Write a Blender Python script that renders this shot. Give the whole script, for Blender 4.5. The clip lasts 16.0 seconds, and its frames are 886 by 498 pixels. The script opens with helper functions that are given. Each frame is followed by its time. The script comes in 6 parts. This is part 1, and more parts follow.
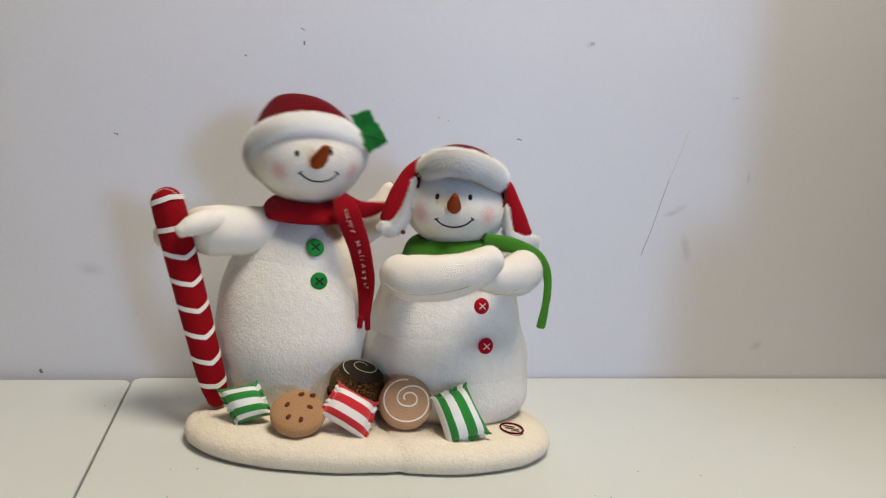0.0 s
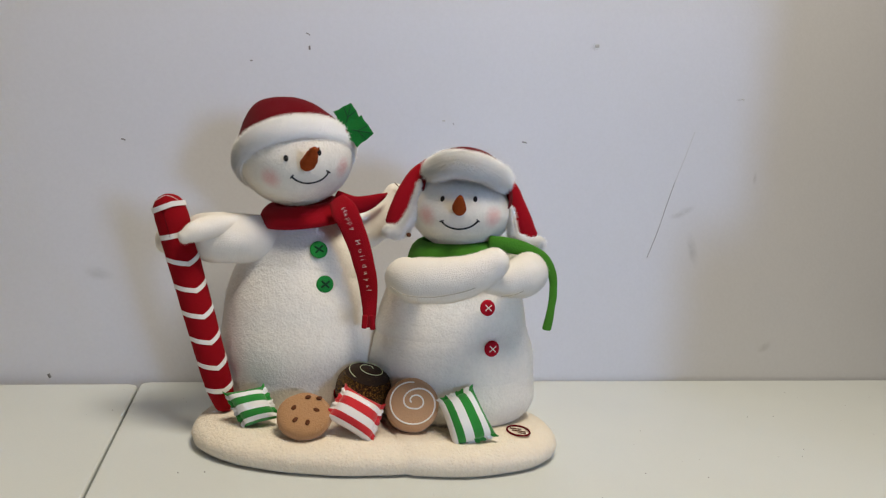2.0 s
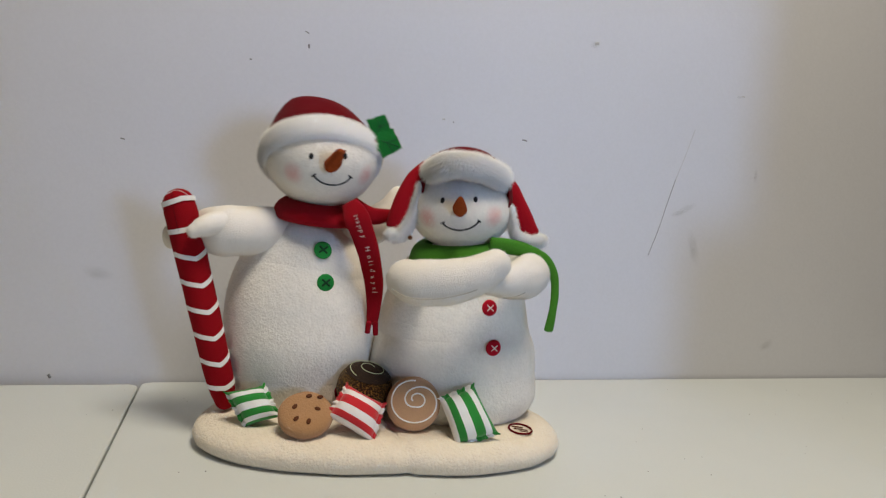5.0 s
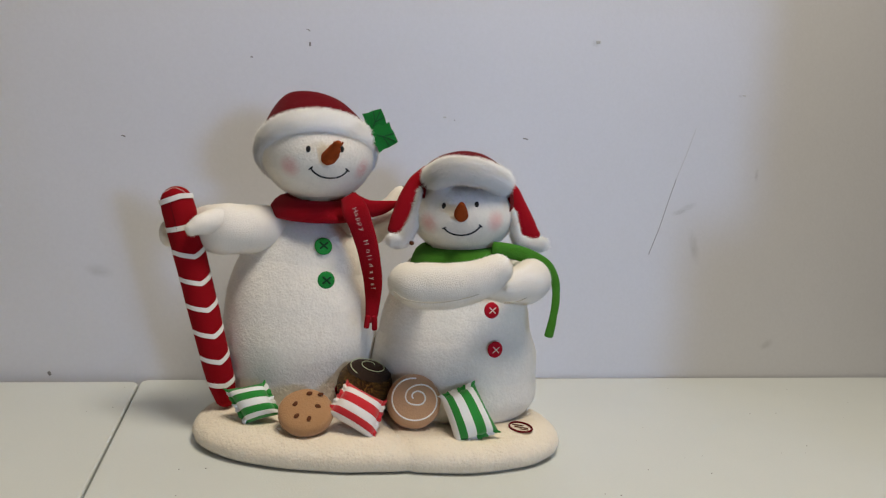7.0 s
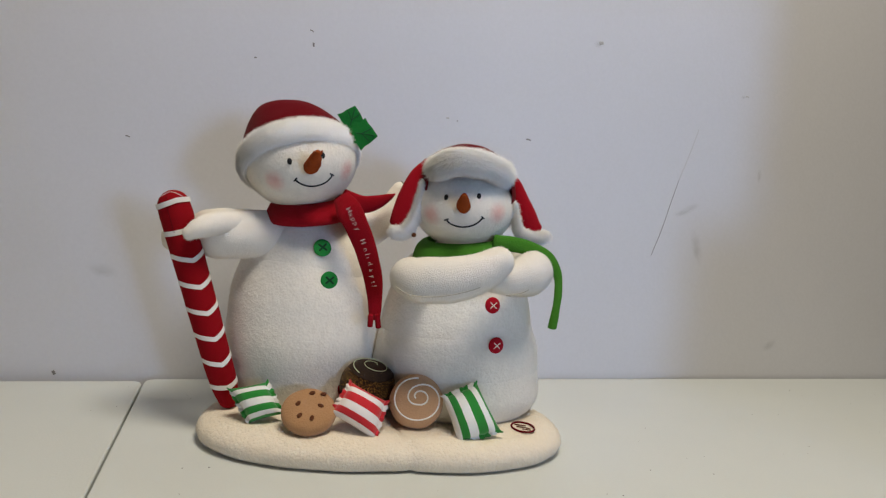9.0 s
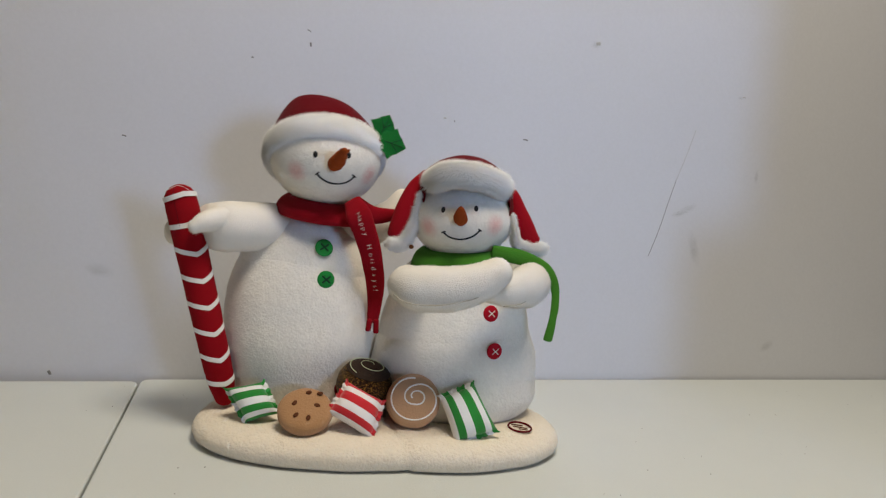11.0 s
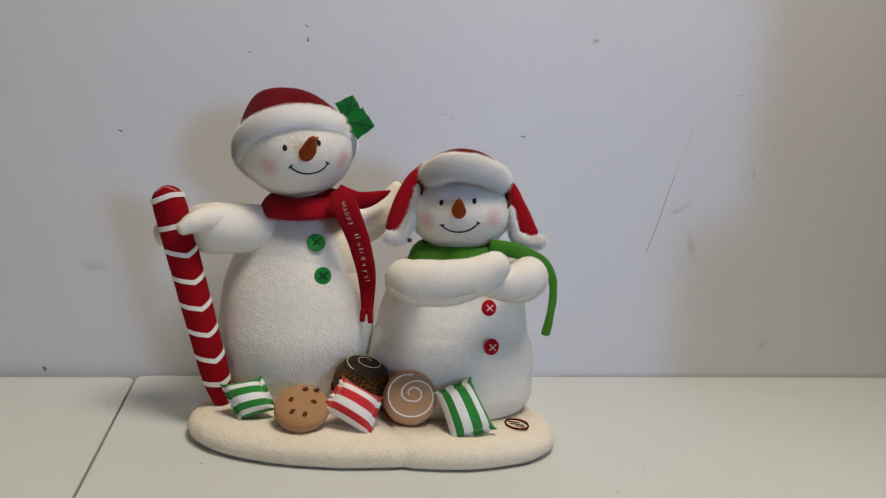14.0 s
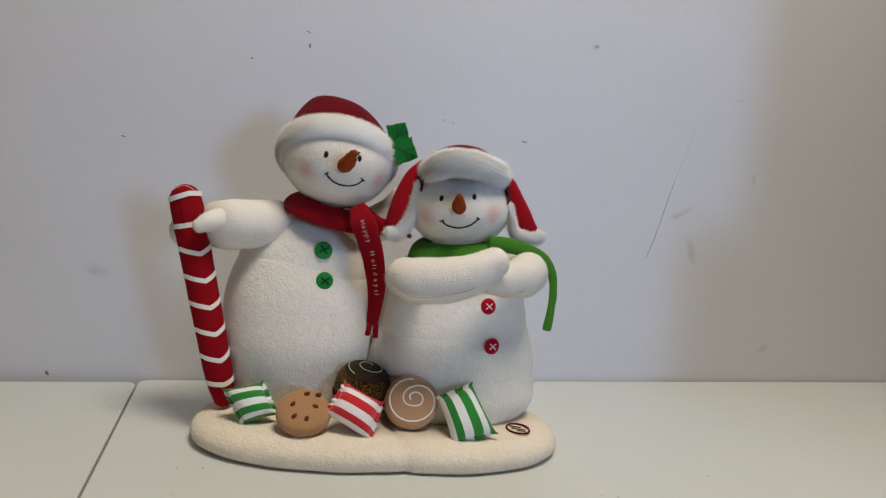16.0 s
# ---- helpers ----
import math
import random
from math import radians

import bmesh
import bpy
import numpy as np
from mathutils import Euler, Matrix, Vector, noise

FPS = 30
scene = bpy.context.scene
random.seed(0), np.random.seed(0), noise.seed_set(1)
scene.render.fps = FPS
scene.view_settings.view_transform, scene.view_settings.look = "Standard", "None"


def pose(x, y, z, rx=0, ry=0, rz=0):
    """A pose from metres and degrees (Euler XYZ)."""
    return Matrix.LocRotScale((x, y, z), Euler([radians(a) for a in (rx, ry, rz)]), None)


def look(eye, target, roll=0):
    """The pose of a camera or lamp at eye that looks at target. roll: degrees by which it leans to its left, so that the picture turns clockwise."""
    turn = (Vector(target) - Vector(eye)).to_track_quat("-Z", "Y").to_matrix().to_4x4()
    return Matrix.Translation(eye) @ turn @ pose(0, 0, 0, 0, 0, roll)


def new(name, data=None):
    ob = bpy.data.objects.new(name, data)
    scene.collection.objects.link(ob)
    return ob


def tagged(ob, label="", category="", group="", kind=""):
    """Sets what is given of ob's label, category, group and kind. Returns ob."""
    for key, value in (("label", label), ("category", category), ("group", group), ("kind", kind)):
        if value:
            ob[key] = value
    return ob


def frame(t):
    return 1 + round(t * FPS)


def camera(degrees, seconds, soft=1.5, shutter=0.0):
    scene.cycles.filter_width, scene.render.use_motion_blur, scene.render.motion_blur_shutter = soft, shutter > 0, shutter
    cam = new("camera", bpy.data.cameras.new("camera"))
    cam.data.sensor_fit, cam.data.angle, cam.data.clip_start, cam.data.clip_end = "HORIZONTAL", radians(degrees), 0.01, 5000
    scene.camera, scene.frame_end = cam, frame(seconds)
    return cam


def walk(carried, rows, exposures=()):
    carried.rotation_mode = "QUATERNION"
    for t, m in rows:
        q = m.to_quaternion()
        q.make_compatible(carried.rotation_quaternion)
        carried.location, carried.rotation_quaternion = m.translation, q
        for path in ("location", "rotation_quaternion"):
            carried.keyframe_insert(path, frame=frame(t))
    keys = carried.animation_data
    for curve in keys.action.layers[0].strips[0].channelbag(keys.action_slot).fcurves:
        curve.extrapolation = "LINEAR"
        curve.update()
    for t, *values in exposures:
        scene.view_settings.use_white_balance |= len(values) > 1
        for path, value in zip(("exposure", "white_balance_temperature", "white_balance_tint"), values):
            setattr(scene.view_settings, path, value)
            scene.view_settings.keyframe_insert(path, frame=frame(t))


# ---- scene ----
cam = camera(62, 16.0, soft=1.25, shutter=0.5)
walk(cam, [(0, look((-0.1249, -0.6853, 0.2960), (0.0542, -0.0146, 0.2054), 4.682)),
            (0.5, look((-0.1227, -0.6880, 0.2986), (0.0558, -0.0174, 0.2071), 4.596)),
            (1, look((-0.1248, -0.6847, 0.2926), (0.0501, -0.0131, 0.2010), 4.484)),
            (1.5, look((-0.1241, -0.6864, 0.2941), (0.0485, -0.0140, 0.2043), 4.338)),
            (2, look((-0.1236, -0.6869, 0.2936), (0.0489, -0.0139, 0.2074), 4.270)),
            (2.5, look((-0.1262, -0.6855, 0.2925), (0.0466, -0.0124, 0.2086), 4.169)),
            (3, look((-0.1229, -0.6866, 0.2929), (0.0502, -0.0133, 0.2104), 4.036)),
            (3.5, look((-0.1245, -0.6871, 0.2932), (0.0477, -0.0137, 0.2095), 4.037)),
            (4, look((-0.1245, -0.6856, 0.2911), (0.0484, -0.0124, 0.2074), 4.022)),
            (6.5, look((-0.1234, -0.6845, 0.2890), (0.0490, -0.0117, 0.2017), 4.083)),
            (7, look((-0.1245, -0.6845, 0.2880), (0.0482, -0.0115, 0.2027), 4.171)),
            (7.5, look((-0.1252, -0.6842, 0.2878), (0.0481, -0.0112, 0.2036), 4.218)),
            (8, look((-0.1256, -0.6844, 0.2865), (0.0463, -0.0110, 0.2028), 4.284)),
            (8.5, look((-0.1245, -0.6844, 0.2857), (0.0458, -0.0110, 0.1986), 4.355)),
            (9, look((-0.1248, -0.6864, 0.2879), (0.0452, -0.0127, 0.2030), 4.246)),
            (11.5, look((-0.1236, -0.6859, 0.2843), (0.0488, -0.0124, 0.2022), 4.343)),
            (12, look((-0.1239, -0.6852, 0.2847), (0.0484, -0.0120, 0.2002), 4.408)),
            (12.5, look((-0.1245, -0.6852, 0.2856), (0.0476, -0.0122, 0.1992), 4.447)),
            (13, look((-0.1255, -0.6860, 0.2848), (0.0499, -0.0137, 0.1992), 4.580)),
            (13.5, look((-0.1246, -0.6848, 0.2857), (0.0499, -0.0123, 0.2001), 4.579)),
            (14, look((-0.1239, -0.6842, 0.2838), (0.0512, -0.0118, 0.1992), 4.532)),
            (14.5, look((-0.1237, -0.6856, 0.2850), (0.0522, -0.0131, 0.2021), 4.465)),
            (15, look((-0.1249, -0.6864, 0.2840), (0.0504, -0.0136, 0.2025), 4.532)),
            (15.5, look((-0.1246, -0.6868, 0.2834), (0.0511, -0.0141, 0.2025), 4.540)),
            (16, look((-0.1258, -0.6867, 0.2848), (0.0490, -0.0137, 0.2042), 4.537))],
     exposures=[(0, 0.19), (0.5, 0.19), (1.0, 0.21), (1.5, 0.23), (2.0, 0.09), (2.5, 0.00), (4.0, -0.01), (7.0, -0.05), (9.0, -0.05), (12.0, -0.09), (14.5, -0.13), (16.0, -0.13)])

# world, lights: one cool window to the side of the camera, warm room light from the ceiling
world = bpy.data.worlds.new("world")
scene.world = world
world.use_nodes = True
world.node_tree.nodes["Background"].inputs[0].default_value = (0.9, 0.92, 1.0, 1)
world.node_tree.nodes["Background"].inputs[1].default_value = 0.05


def area(name, eye, target, sx, sy, power, colour, spread=180):
    data = bpy.data.lights.new(name, "AREA")
    data.shape, data.size, data.size_y, data.energy, data.color = "RECTANGLE", sx, sy, power, colour
    data.spread = radians(spread)
    ob = new(name, data)
    ob.matrix_world = look(eye, target)
    return ob


area("window_light", (1.10, -3.12, 0.62), (0.17, 0.2, 0.36), 0.62, 0.62, 1.12, (0.42, 0.62, 1.0), 30)
area("ceiling_light", (0.17, -0.62, 1.74), (0.17, -0.62, 0), 0.55, 0.55, 26.5, (1.0, 0.90, 0.735))


# materials
def material(name, colour, rough=0.9, bump=0.3, grain=600, vary=0.08, sheen=0.0, metal=0.0, mottle=30, second=None, spec=0.3):
    """Colour with blotches and grain, and a fine relief. grain, mottle: cells a metre."""
    m = bpy.data.materials.new(name)
    m.use_nodes = True
    nt = m.node_tree
    b = nt.nodes["Principled BSDF"]
    b.inputs["Roughness"].default_value, b.inputs["Metallic"].default_value = rough, metal
    b.inputs["Specular IOR Level"].default_value = spec
    if sheen:
        b.inputs["Sheen Weight"].default_value, b.inputs["Sheen Roughness"].default_value = sheen, 0.5
    co = nt.nodes.new("ShaderNodeTexCoord")
    n1, n2 = nt.nodes.new("ShaderNodeTexNoise"), nt.nodes.new("ShaderNodeTexNoise")
    n1.inputs["Scale"].default_value, n2.inputs["Scale"].default_value = mottle, grain
    n1.inputs["Detail"].default_value, n2.inputs["Detail"].default_value = 4, 3
    mixer = nt.nodes.new("ShaderNodeMix")
    mixer.data_type = "RGBA"
    add = nt.nodes.new("ShaderNodeMath")
    add.operation = "ADD"
    half = nt.nodes.new("ShaderNodeMath")
    half.operation = "MULTIPLY"
    half.inputs[1].default_value = 0.5
    for n in (n1, n2):
        nt.links.new(co.outputs["Object"], n.inputs["Vector"])
    nt.links.new(n1.outputs["Fac"], add.inputs[0])
    nt.links.new(n2.outputs["Fac"], add.inputs[1])
    nt.links.new(add.outputs[0], half.inputs[0])
    nt.links.new(half.outputs[0], mixer.inputs[0])
    lo = tuple(max(0, c * (1 - 2 * vary)) for c in colour)
    hi = second or tuple(min(1, c * (1 + 2 * vary)) for c in colour)
    mixer.inputs[6].default_value, mixer.inputs[7].default_value = (*lo, 1), (*hi, 1)
    nt.links.new(mixer.outputs[2], b.inputs["Base Color"])
    if bump:
        bp = nt.nodes.new("ShaderNodeBump")
        bp.inputs["Strength"].default_value, bp.inputs["Distance"].default_value = bump, 0.0022
        if sheen:
            # soft cloth: low dents under the fine pile
            dents, tall = nt.nodes.new("ShaderNodeMath"), nt.nodes.new("ShaderNodeMath")
            dents.operation, tall.operation = "MULTIPLY", "ADD"
            dents.inputs[1].default_value = 1.2
            nt.links.new(n1.outputs["Fac"], dents.inputs[0])
            nt.links.new(dents.outputs[0], tall.inputs[0])
            nt.links.new(n2.outputs["Fac"], tall.inputs[1])
            nt.links.new(tall.outputs[0], bp.inputs["Height"])
        else:
            nt.links.new(n2.outputs["Fac"], bp.inputs["Height"])
        nt.links.new(bp.outputs[0], b.inputs["Normal"])
    return m


def striped(name, dark, light, bands):
    """Printed stripes along the cloth's own first direction, by its UV map."""
    m = material(name, light, 0.85, 0.25, 900, 0.04, 0.2)
    nt = m.node_tree
    b = nt.nodes["Principled BSDF"]
    uv = nt.nodes.new("ShaderNodeUVMap")
    sep = nt.nodes.new("ShaderNodeSeparateXYZ")
    mul, fr, gt = (nt.nodes.new("ShaderNodeMath") for _ in range(3))
    mul.operation, fr.operation, gt.operation = "MULTIPLY", "FRACT", "GREATER_THAN"
    mul.inputs[1].default_value, gt.inputs[1].default_value = bands, 0.52
    old = b.inputs["Base Color"].links[0].from_socket
    mixer = nt.nodes.new("ShaderNodeMix")
    mixer.data_type = "RGBA"
    mixer.inputs[6].default_value = (*dark, 1)
    nt.links.new(uv.outputs[0], sep.inputs[0])
    nt.links.new(sep.outputs[1], mul.inputs[0])
    nt.links.new(mul.outputs[0], fr.inputs[0])
    nt.links.new(fr.outputs[0], gt.inputs[0])
    nt.links.new(gt.outputs[0], mixer.inputs[0])
    nt.links.new(old, mixer.inputs[7])
    nt.links.new(mixer.outputs[2], b.inputs["Base Color"])
    return m


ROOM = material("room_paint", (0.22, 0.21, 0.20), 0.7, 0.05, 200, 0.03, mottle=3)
WALL = material("wall_paint", (0.645, 0.65, 0.69), 0.55, 0.06, 260, 0.035, mottle=5, spec=0.25)
TABLE = material("table_plastic", (0.63, 0.66, 0.65), 0.42, 0.12, 500, 0.025, mottle=12, spec=0.4)
SCUFF = material("graphite_scuff", (0.22, 0.21, 0.21), 0.8, 0, 300)
SMUDGE = material("pale_scuff", (0.5, 0.49, 0.48), 0.8, 0, 300)
FLEECE = material("cream_fleece", (0.86, 0.82, 0.745), 1, 0.40, 420, 0.07, 0.15, mottle=130, spec=0.1)
PLUSH = material("cream_plush", (0.88, 0.835, 0.765), 1, 0.4, 850, 0.05, 0.15, mottle=90)
BASE = material("base_fleece", (0.835, 0.745, 0.615), 1, 0.62, 420, 0.07, 0.15, mottle=110)
FUR = material("white_fur", (0.94, 0.93, 0.915), 0.95, 0.3, 800, 0.05, 0.3)
FURTIP = material("fur_strand", (0.95, 0.945, 0.93), 0.9, 0, 400, 0.04, spec=0.1)
# darker tan, painting in the shade of the arms' sewn creases
SEAM_SHADE = material("seam_crease_shade", (0.46, 0.41, 0.34), 1, 0, 500, spec=0.0)
NAP = material("cream_nap", (0.90, 0.87, 0.81), 0.95, 0, 400, 0.04, spec=0.05)
# fur and nap let part of the light through their strands
for m, colour, share in ((FURTIP, (0.97, 0.965, 0.95, 1), 0.04), (NAP, (0.92, 0.89, 0.83, 1), 0.04)):
    nt = m.node_tree
    thin, both = nt.nodes.new("ShaderNodeBsdfTranslucent"), nt.nodes.new("ShaderNodeMixShader")
    thin.inputs[0].default_value = colour
    both.inputs[0].default_value = share
    nt.links.new(nt.nodes["Principled BSDF"].outputs[0], both.inputs[1])
    nt.links.new(thin.outputs[0], both.inputs[2])
    nt.links.new(both.outputs[0], nt.nodes["Material Output"].inputs[0])
RED = material("red_fleece", (0.27, 0.004, 0.011), 1, 0.4, 800, 0.14, 0.03, spec=0.1)
HATRED = material("dark_red_velour", (0.115, 0.002, 0.006), 1, 0.4, 800, 0.14, 0.03, spec=0.1)
CANERED = material("red_felt", (0.265, 0.004, 0.009), 0.95, 0.3, 900, 0.14, spec=0.1)
WHITE = material("white_ribbon", (0.82, 0.80, 0.78), 0.8, 0.2, 900, 0.04)
GREEN = material("green_fleece", (0.055, 0.20, 0.022), 1, 0.4, 800, 0.14, 0.03, spec=0.1)
GBUTTON = material("green_felt", (0.02, 0.235, 0.05), 1, 0.35, 900, 0.12, spec=0.1)
RBUTTON = material("red_button_felt", (0.40, 0.008, 0.02), 1, 0.35, 900, 0.12, spec=0.1)
HOLLY = material("holly_felt", (0.012, 0.145, 0.03), 1, 0.35, 900, 0.14, spec=0.1)
THREADG = material("dark_green_thread", (0.006, 0.05, 0.02), 0.9, 0, 500)
THREADW = material("pale_thread", (0.86, 0.80, 0.74), 0.8, 0, 500)
BLACK = material("black_thread", (0.012, 0.012, 0.014), 0.6, 0.2, 900)
CARROT = material("orange_carrot_felt", (0.29, 0.058, 0.014), 1, 0.5, 700, 0.2, spec=0.1)
COOKIE = material("cookie_felt", (0.41, 0.225, 0.11), 1, 0.4, 700, 0.08, 0.15)
CHIP = material("chocolate_felt", (0.10, 0.032, 0.012), 1, 0.3, 800, 0.15)
ROLL = material("caramel_felt", (0.54, 0.32, 0.18), 1, 0.4, 700, 0.08, 0.15)
CHOC = material("dark_chocolate_satin", (0.028, 0.012, 0.005), 0.75, 0.4, 900, 0.2)
GLITTER = material("gold_glitter_cloth", (0.06, 0.03, 0.008), 0.4, 1.0, 1100, 0.3, metal=0.4, second=(0.40, 0.21, 0.05))
for m, few, gold in ((GLITTER, 0.56, (0.55, 0.30, 0.06, 1)), (CHOC, 0.68, (0.22, 0.12, 0.03, 1))):
    # sparse gold flecks on the dark cloth
    nt = m.node_tree
    co, fleck, step, mixer = nt.nodes.new("ShaderNodeTexCoord"), nt.nodes.new("ShaderNodeTexNoise"), nt.nodes.new("ShaderNodeMapRange"), nt.nodes.new("ShaderNodeMix")
    mixer.data_type = "RGBA"
    fleck.inputs["Scale"].default_value, fleck.inputs["Detail"].default_value = 1000, 1
    step.inputs[1].default_value, step.inputs[2].default_value = few, few + 0.08
    mixer.inputs[6].default_value, mixer.inputs[7].default_value = (0.022, 0.009, 0.004, 1), gold
    nt.links.new(co.outputs["Object"], fleck.inputs["Vector"])
    nt.links.new(fleck.outputs["Fac"], step.inputs[0])
    nt.links.new(step.outputs[0], mixer.inputs[0])
    nt.links.new(mixer.outputs[2], nt.nodes["Principled BSDF"].inputs["Base Color"])
SATIN = material("white_satin_thread", (0.95, 0.92, 0.88), 0.35, 0, 500, 0.03, spec=0.6)
ICING = material("icing_thread", (0.70, 0.78, 0.52), 0.7, 0, 500)
SGREEN = striped("green_stripes", (0.02, 0.24, 0.035), (0.82, 0.83, 0.84), 3.0)
SGREEN4 = striped("green_stripes_wide", (0.02, 0.24, 0.035), (0.82, 0.83, 0.84), 3.3)
SRED = striped("red_stripes", (0.60, 0.02, 0.03), (0.84, 0.80, 0.80), 3.0)


def blushing(name, spots, r):
    """Cream fleece with soft pink rounds dyed into it, at points of the cloth's own space."""
    m = material(name, (0.86, 0.82, 0.745), 1, 0.40, 420, 0.07, 0.15, mottle=150, spec=0.1)
    nt = m.node_tree
    b = nt.nodes["Principled BSDF"]
    co = nt.nodes.new("ShaderNodeTexCoord")
    for p in spots:
        old = b.inputs["Base Color"].links[0].from_socket
        d, fall, mixer = nt.nodes.new("ShaderNodeVectorMath"), nt.nodes.new("ShaderNodeMapRange"), nt.nodes.new("ShaderNodeMix")
        d.operation, mixer.data_type, fall.interpolation_type = "DISTANCE", "RGBA", "SMOOTHSTEP"
        d.inputs[1].default_value = p
        fall.inputs[1].default_value, fall.inputs[2].default_value, fall.inputs[3].default_value, fall.inputs[4].default_value = r * 0.1, r * 1.45, 0.72, 0
        mixer.inputs[7].default_value = (0.80, 0.40, 0.36, 1)
        nt.links.new(co.outputs["Object"], d.inputs[0])
        nt.links.new(d.outputs["Value"], fall.inputs[0])
        nt.links.new(fall.outputs[0], mixer.inputs[0])
        nt.links.new(old, mixer.inputs[6])
        nt.links.new(mixer.outputs[2], b.inputs["Base Color"])
    return m


# mesh helpers
def finish(bm, smooth=True):
    bmesh.ops.recalc_face_normals(bm, faces=bm.faces[:])
    for f in bm.faces:
        f.smooth = smooth
    return bm


def link(name, bm, mat, origin=(0, 0, 0), smooth=True):
    if smooth is not None:
        finish(bm, smooth)
    bmesh.ops.translate(bm, vec=-Vector(origin), verts=bm.verts[:])
    me = bpy.data.meshes.new(name)
    bm.to_mesh(me)
    bm.free()
    if "tilted_normal" in me.attributes:
        tilted_normal = np.zeros(len(me.vertices) * 3, np.float32)
        me.attributes["tilted_normal"].data.foreach_get("vector", tilted_normal)
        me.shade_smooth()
        me.normals_split_custom_set_from_vertices(tilted_normal.reshape(-1, 3))
    me.materials.append(mat)
    ob = new(name, me)
    return ob


ORIGIN = {}


def part(name, bm, mat, parent, label="", origin=None, smooth=True, pile=0, length=0.0012):
    """One mesh under a thing or part, built in the thing's space; origin is the point about which it turns."""
    base = ORIGIN.get(parent.name, Vector((0, 0, 0)))
    o = Vector(origin) if origin is not None else base.copy()
    hairs = fuzz(bm, pile, length, len(ORIGIN)) if pile else None
    ob = link(name, bm, mat, o, smooth)
    ob.parent = parent
    ob.location = o - base
    ORIGIN[ob.name] = o
    if label:
        tagged(ob, label)
    if hairs:
        nap = link("fleece_nap", hairs, NAP, o, None)
        nap.parent = ob
        tagged(nap, "soft raised cloth nap", kind="stuff")
    return ob


def spline(points, n):
    """n + 1 points along a smooth curve through tuples of any length."""
    p = [np.array(q, float) for q in points]
    p = [2 * p[0] - p[1]] + p + [2 * p[-1] - p[-2]]
    out = []
    for i in range(n + 1):
        s = i / n * (len(p) - 3)
        k = min(int(s), len(p) - 4)
        u = s - k
        a, b, c, d = p[k:k + 4]
        out.append(0.5 * (2 * b + (c - a) * u + (2 * a - 5 * b + 4 * c - d) * u * u + (3 * b - a - 3 * c + d) * u ** 3))
    return out


def loft(bm, rings, closed=True):
    """Skin over rings of points; the ends are closed."""
    vs = [[bm.verts.new(q) for q in r] for r in rings]
    n = len(vs[0])
    for a, b in zip(vs, vs[1:]):
        for i in range(n):
            bm.faces.new((a[i], a[(i + 1) % n], b[(i + 1) % n], b[i]))
    if closed:
        for r in (vs[0], vs[-1]):
            c = bm.verts.new(sum((v.co for v in r), Vector()) / n)
            for i in range(n):
                bm.faces.new((r[i], r[(i + 1) % n], c))
    return vs


def tube(path, steps=24, n=16, face=(0, -1, 0), caps=True, lump=0.0):
    """A soft limb or strip. path: (x, y, z, half width across, half depth towards face)."""
    bm = bmesh.new()
    pts = spline(path, steps)
    rings = []
    up = Vector(face)
    ext = []
    for i, q in enumerate(pts):
        a, b = pts[max(i - 1, 0)], pts[min(i + 1, steps)]
        d = Vector((b - a)[:3]).normalized()
        ext.append((Vector(q[:3]), d, q[3], q[4]))
    if caps:
        c0, d0, w0, h0 = ext[0]
        c1, d1, w1, h1 = ext[-1]
        k0, k1 = min(w0, h0), min(w1, h1)
        head = [(c0 - d0 * k0 * math.sin(t), d0, w0 * math.cos(t) + (w0 - k0) * 0.4 * math.sin(t), h0 * math.cos(t)) for t in (1.45, 1.1, 0.75, 0.4)]
        tail = [(c1 + d1 * k1 * math.sin(t), d1, w1 * math.cos(t) + (w1 - k1) * 0.4 * math.sin(t), h1 * math.cos(t)) for t in (0.4, 0.75, 1.1, 1.45)]
        ext = head + ext + tail
    for c, d, w, h in ext:
        side = d.cross(up).normalized()
        nrm = side.cross(d).normalized()
        ring = []
        for j in range(n):
            t = 2 * math.pi * j / n
            p = c + side * (w * math.cos(t)) + nrm * (h * math.sin(t))
            if lump:
                p += (p - c).normalized() * lump * noise.noise(p * 60)
            ring.append(p)
        rings.append(ring)
    loft(bm, rings)
    return bm


def revolve(centre, profile, sy=1.0, n=56, steps=44, lump=0.0, lean=(0, 0)):
    """A stuffed body: (radius, z) from bottom to top, round about the vertical; lean shifts its axis with height."""
    bm = bmesh.new()
    rings = []
    z0, z1 = profile[0][1], profile[-1][1]
    for r, z in spline(profile, steps):
        r = max(r, 0.0004)
        k = (z - z0) / (z1 - z0)
        ring = []
        for j in range(n):
            t = 2 * math.pi * j / n
            p = Vector((centre[0] + lean[0] * k + r * math.cos(t), centre[1] + lean[1] * k + r * sy * math.sin(t), z))
            if lump:
                p += Vector((math.cos(t), math.sin(t), 0)) * lump * (noise.noise(p * 28) + 0.5 * noise.noise(p * 80))
            ring.append(p)
        rings.append(ring)
    loft(bm, rings)
    return bm


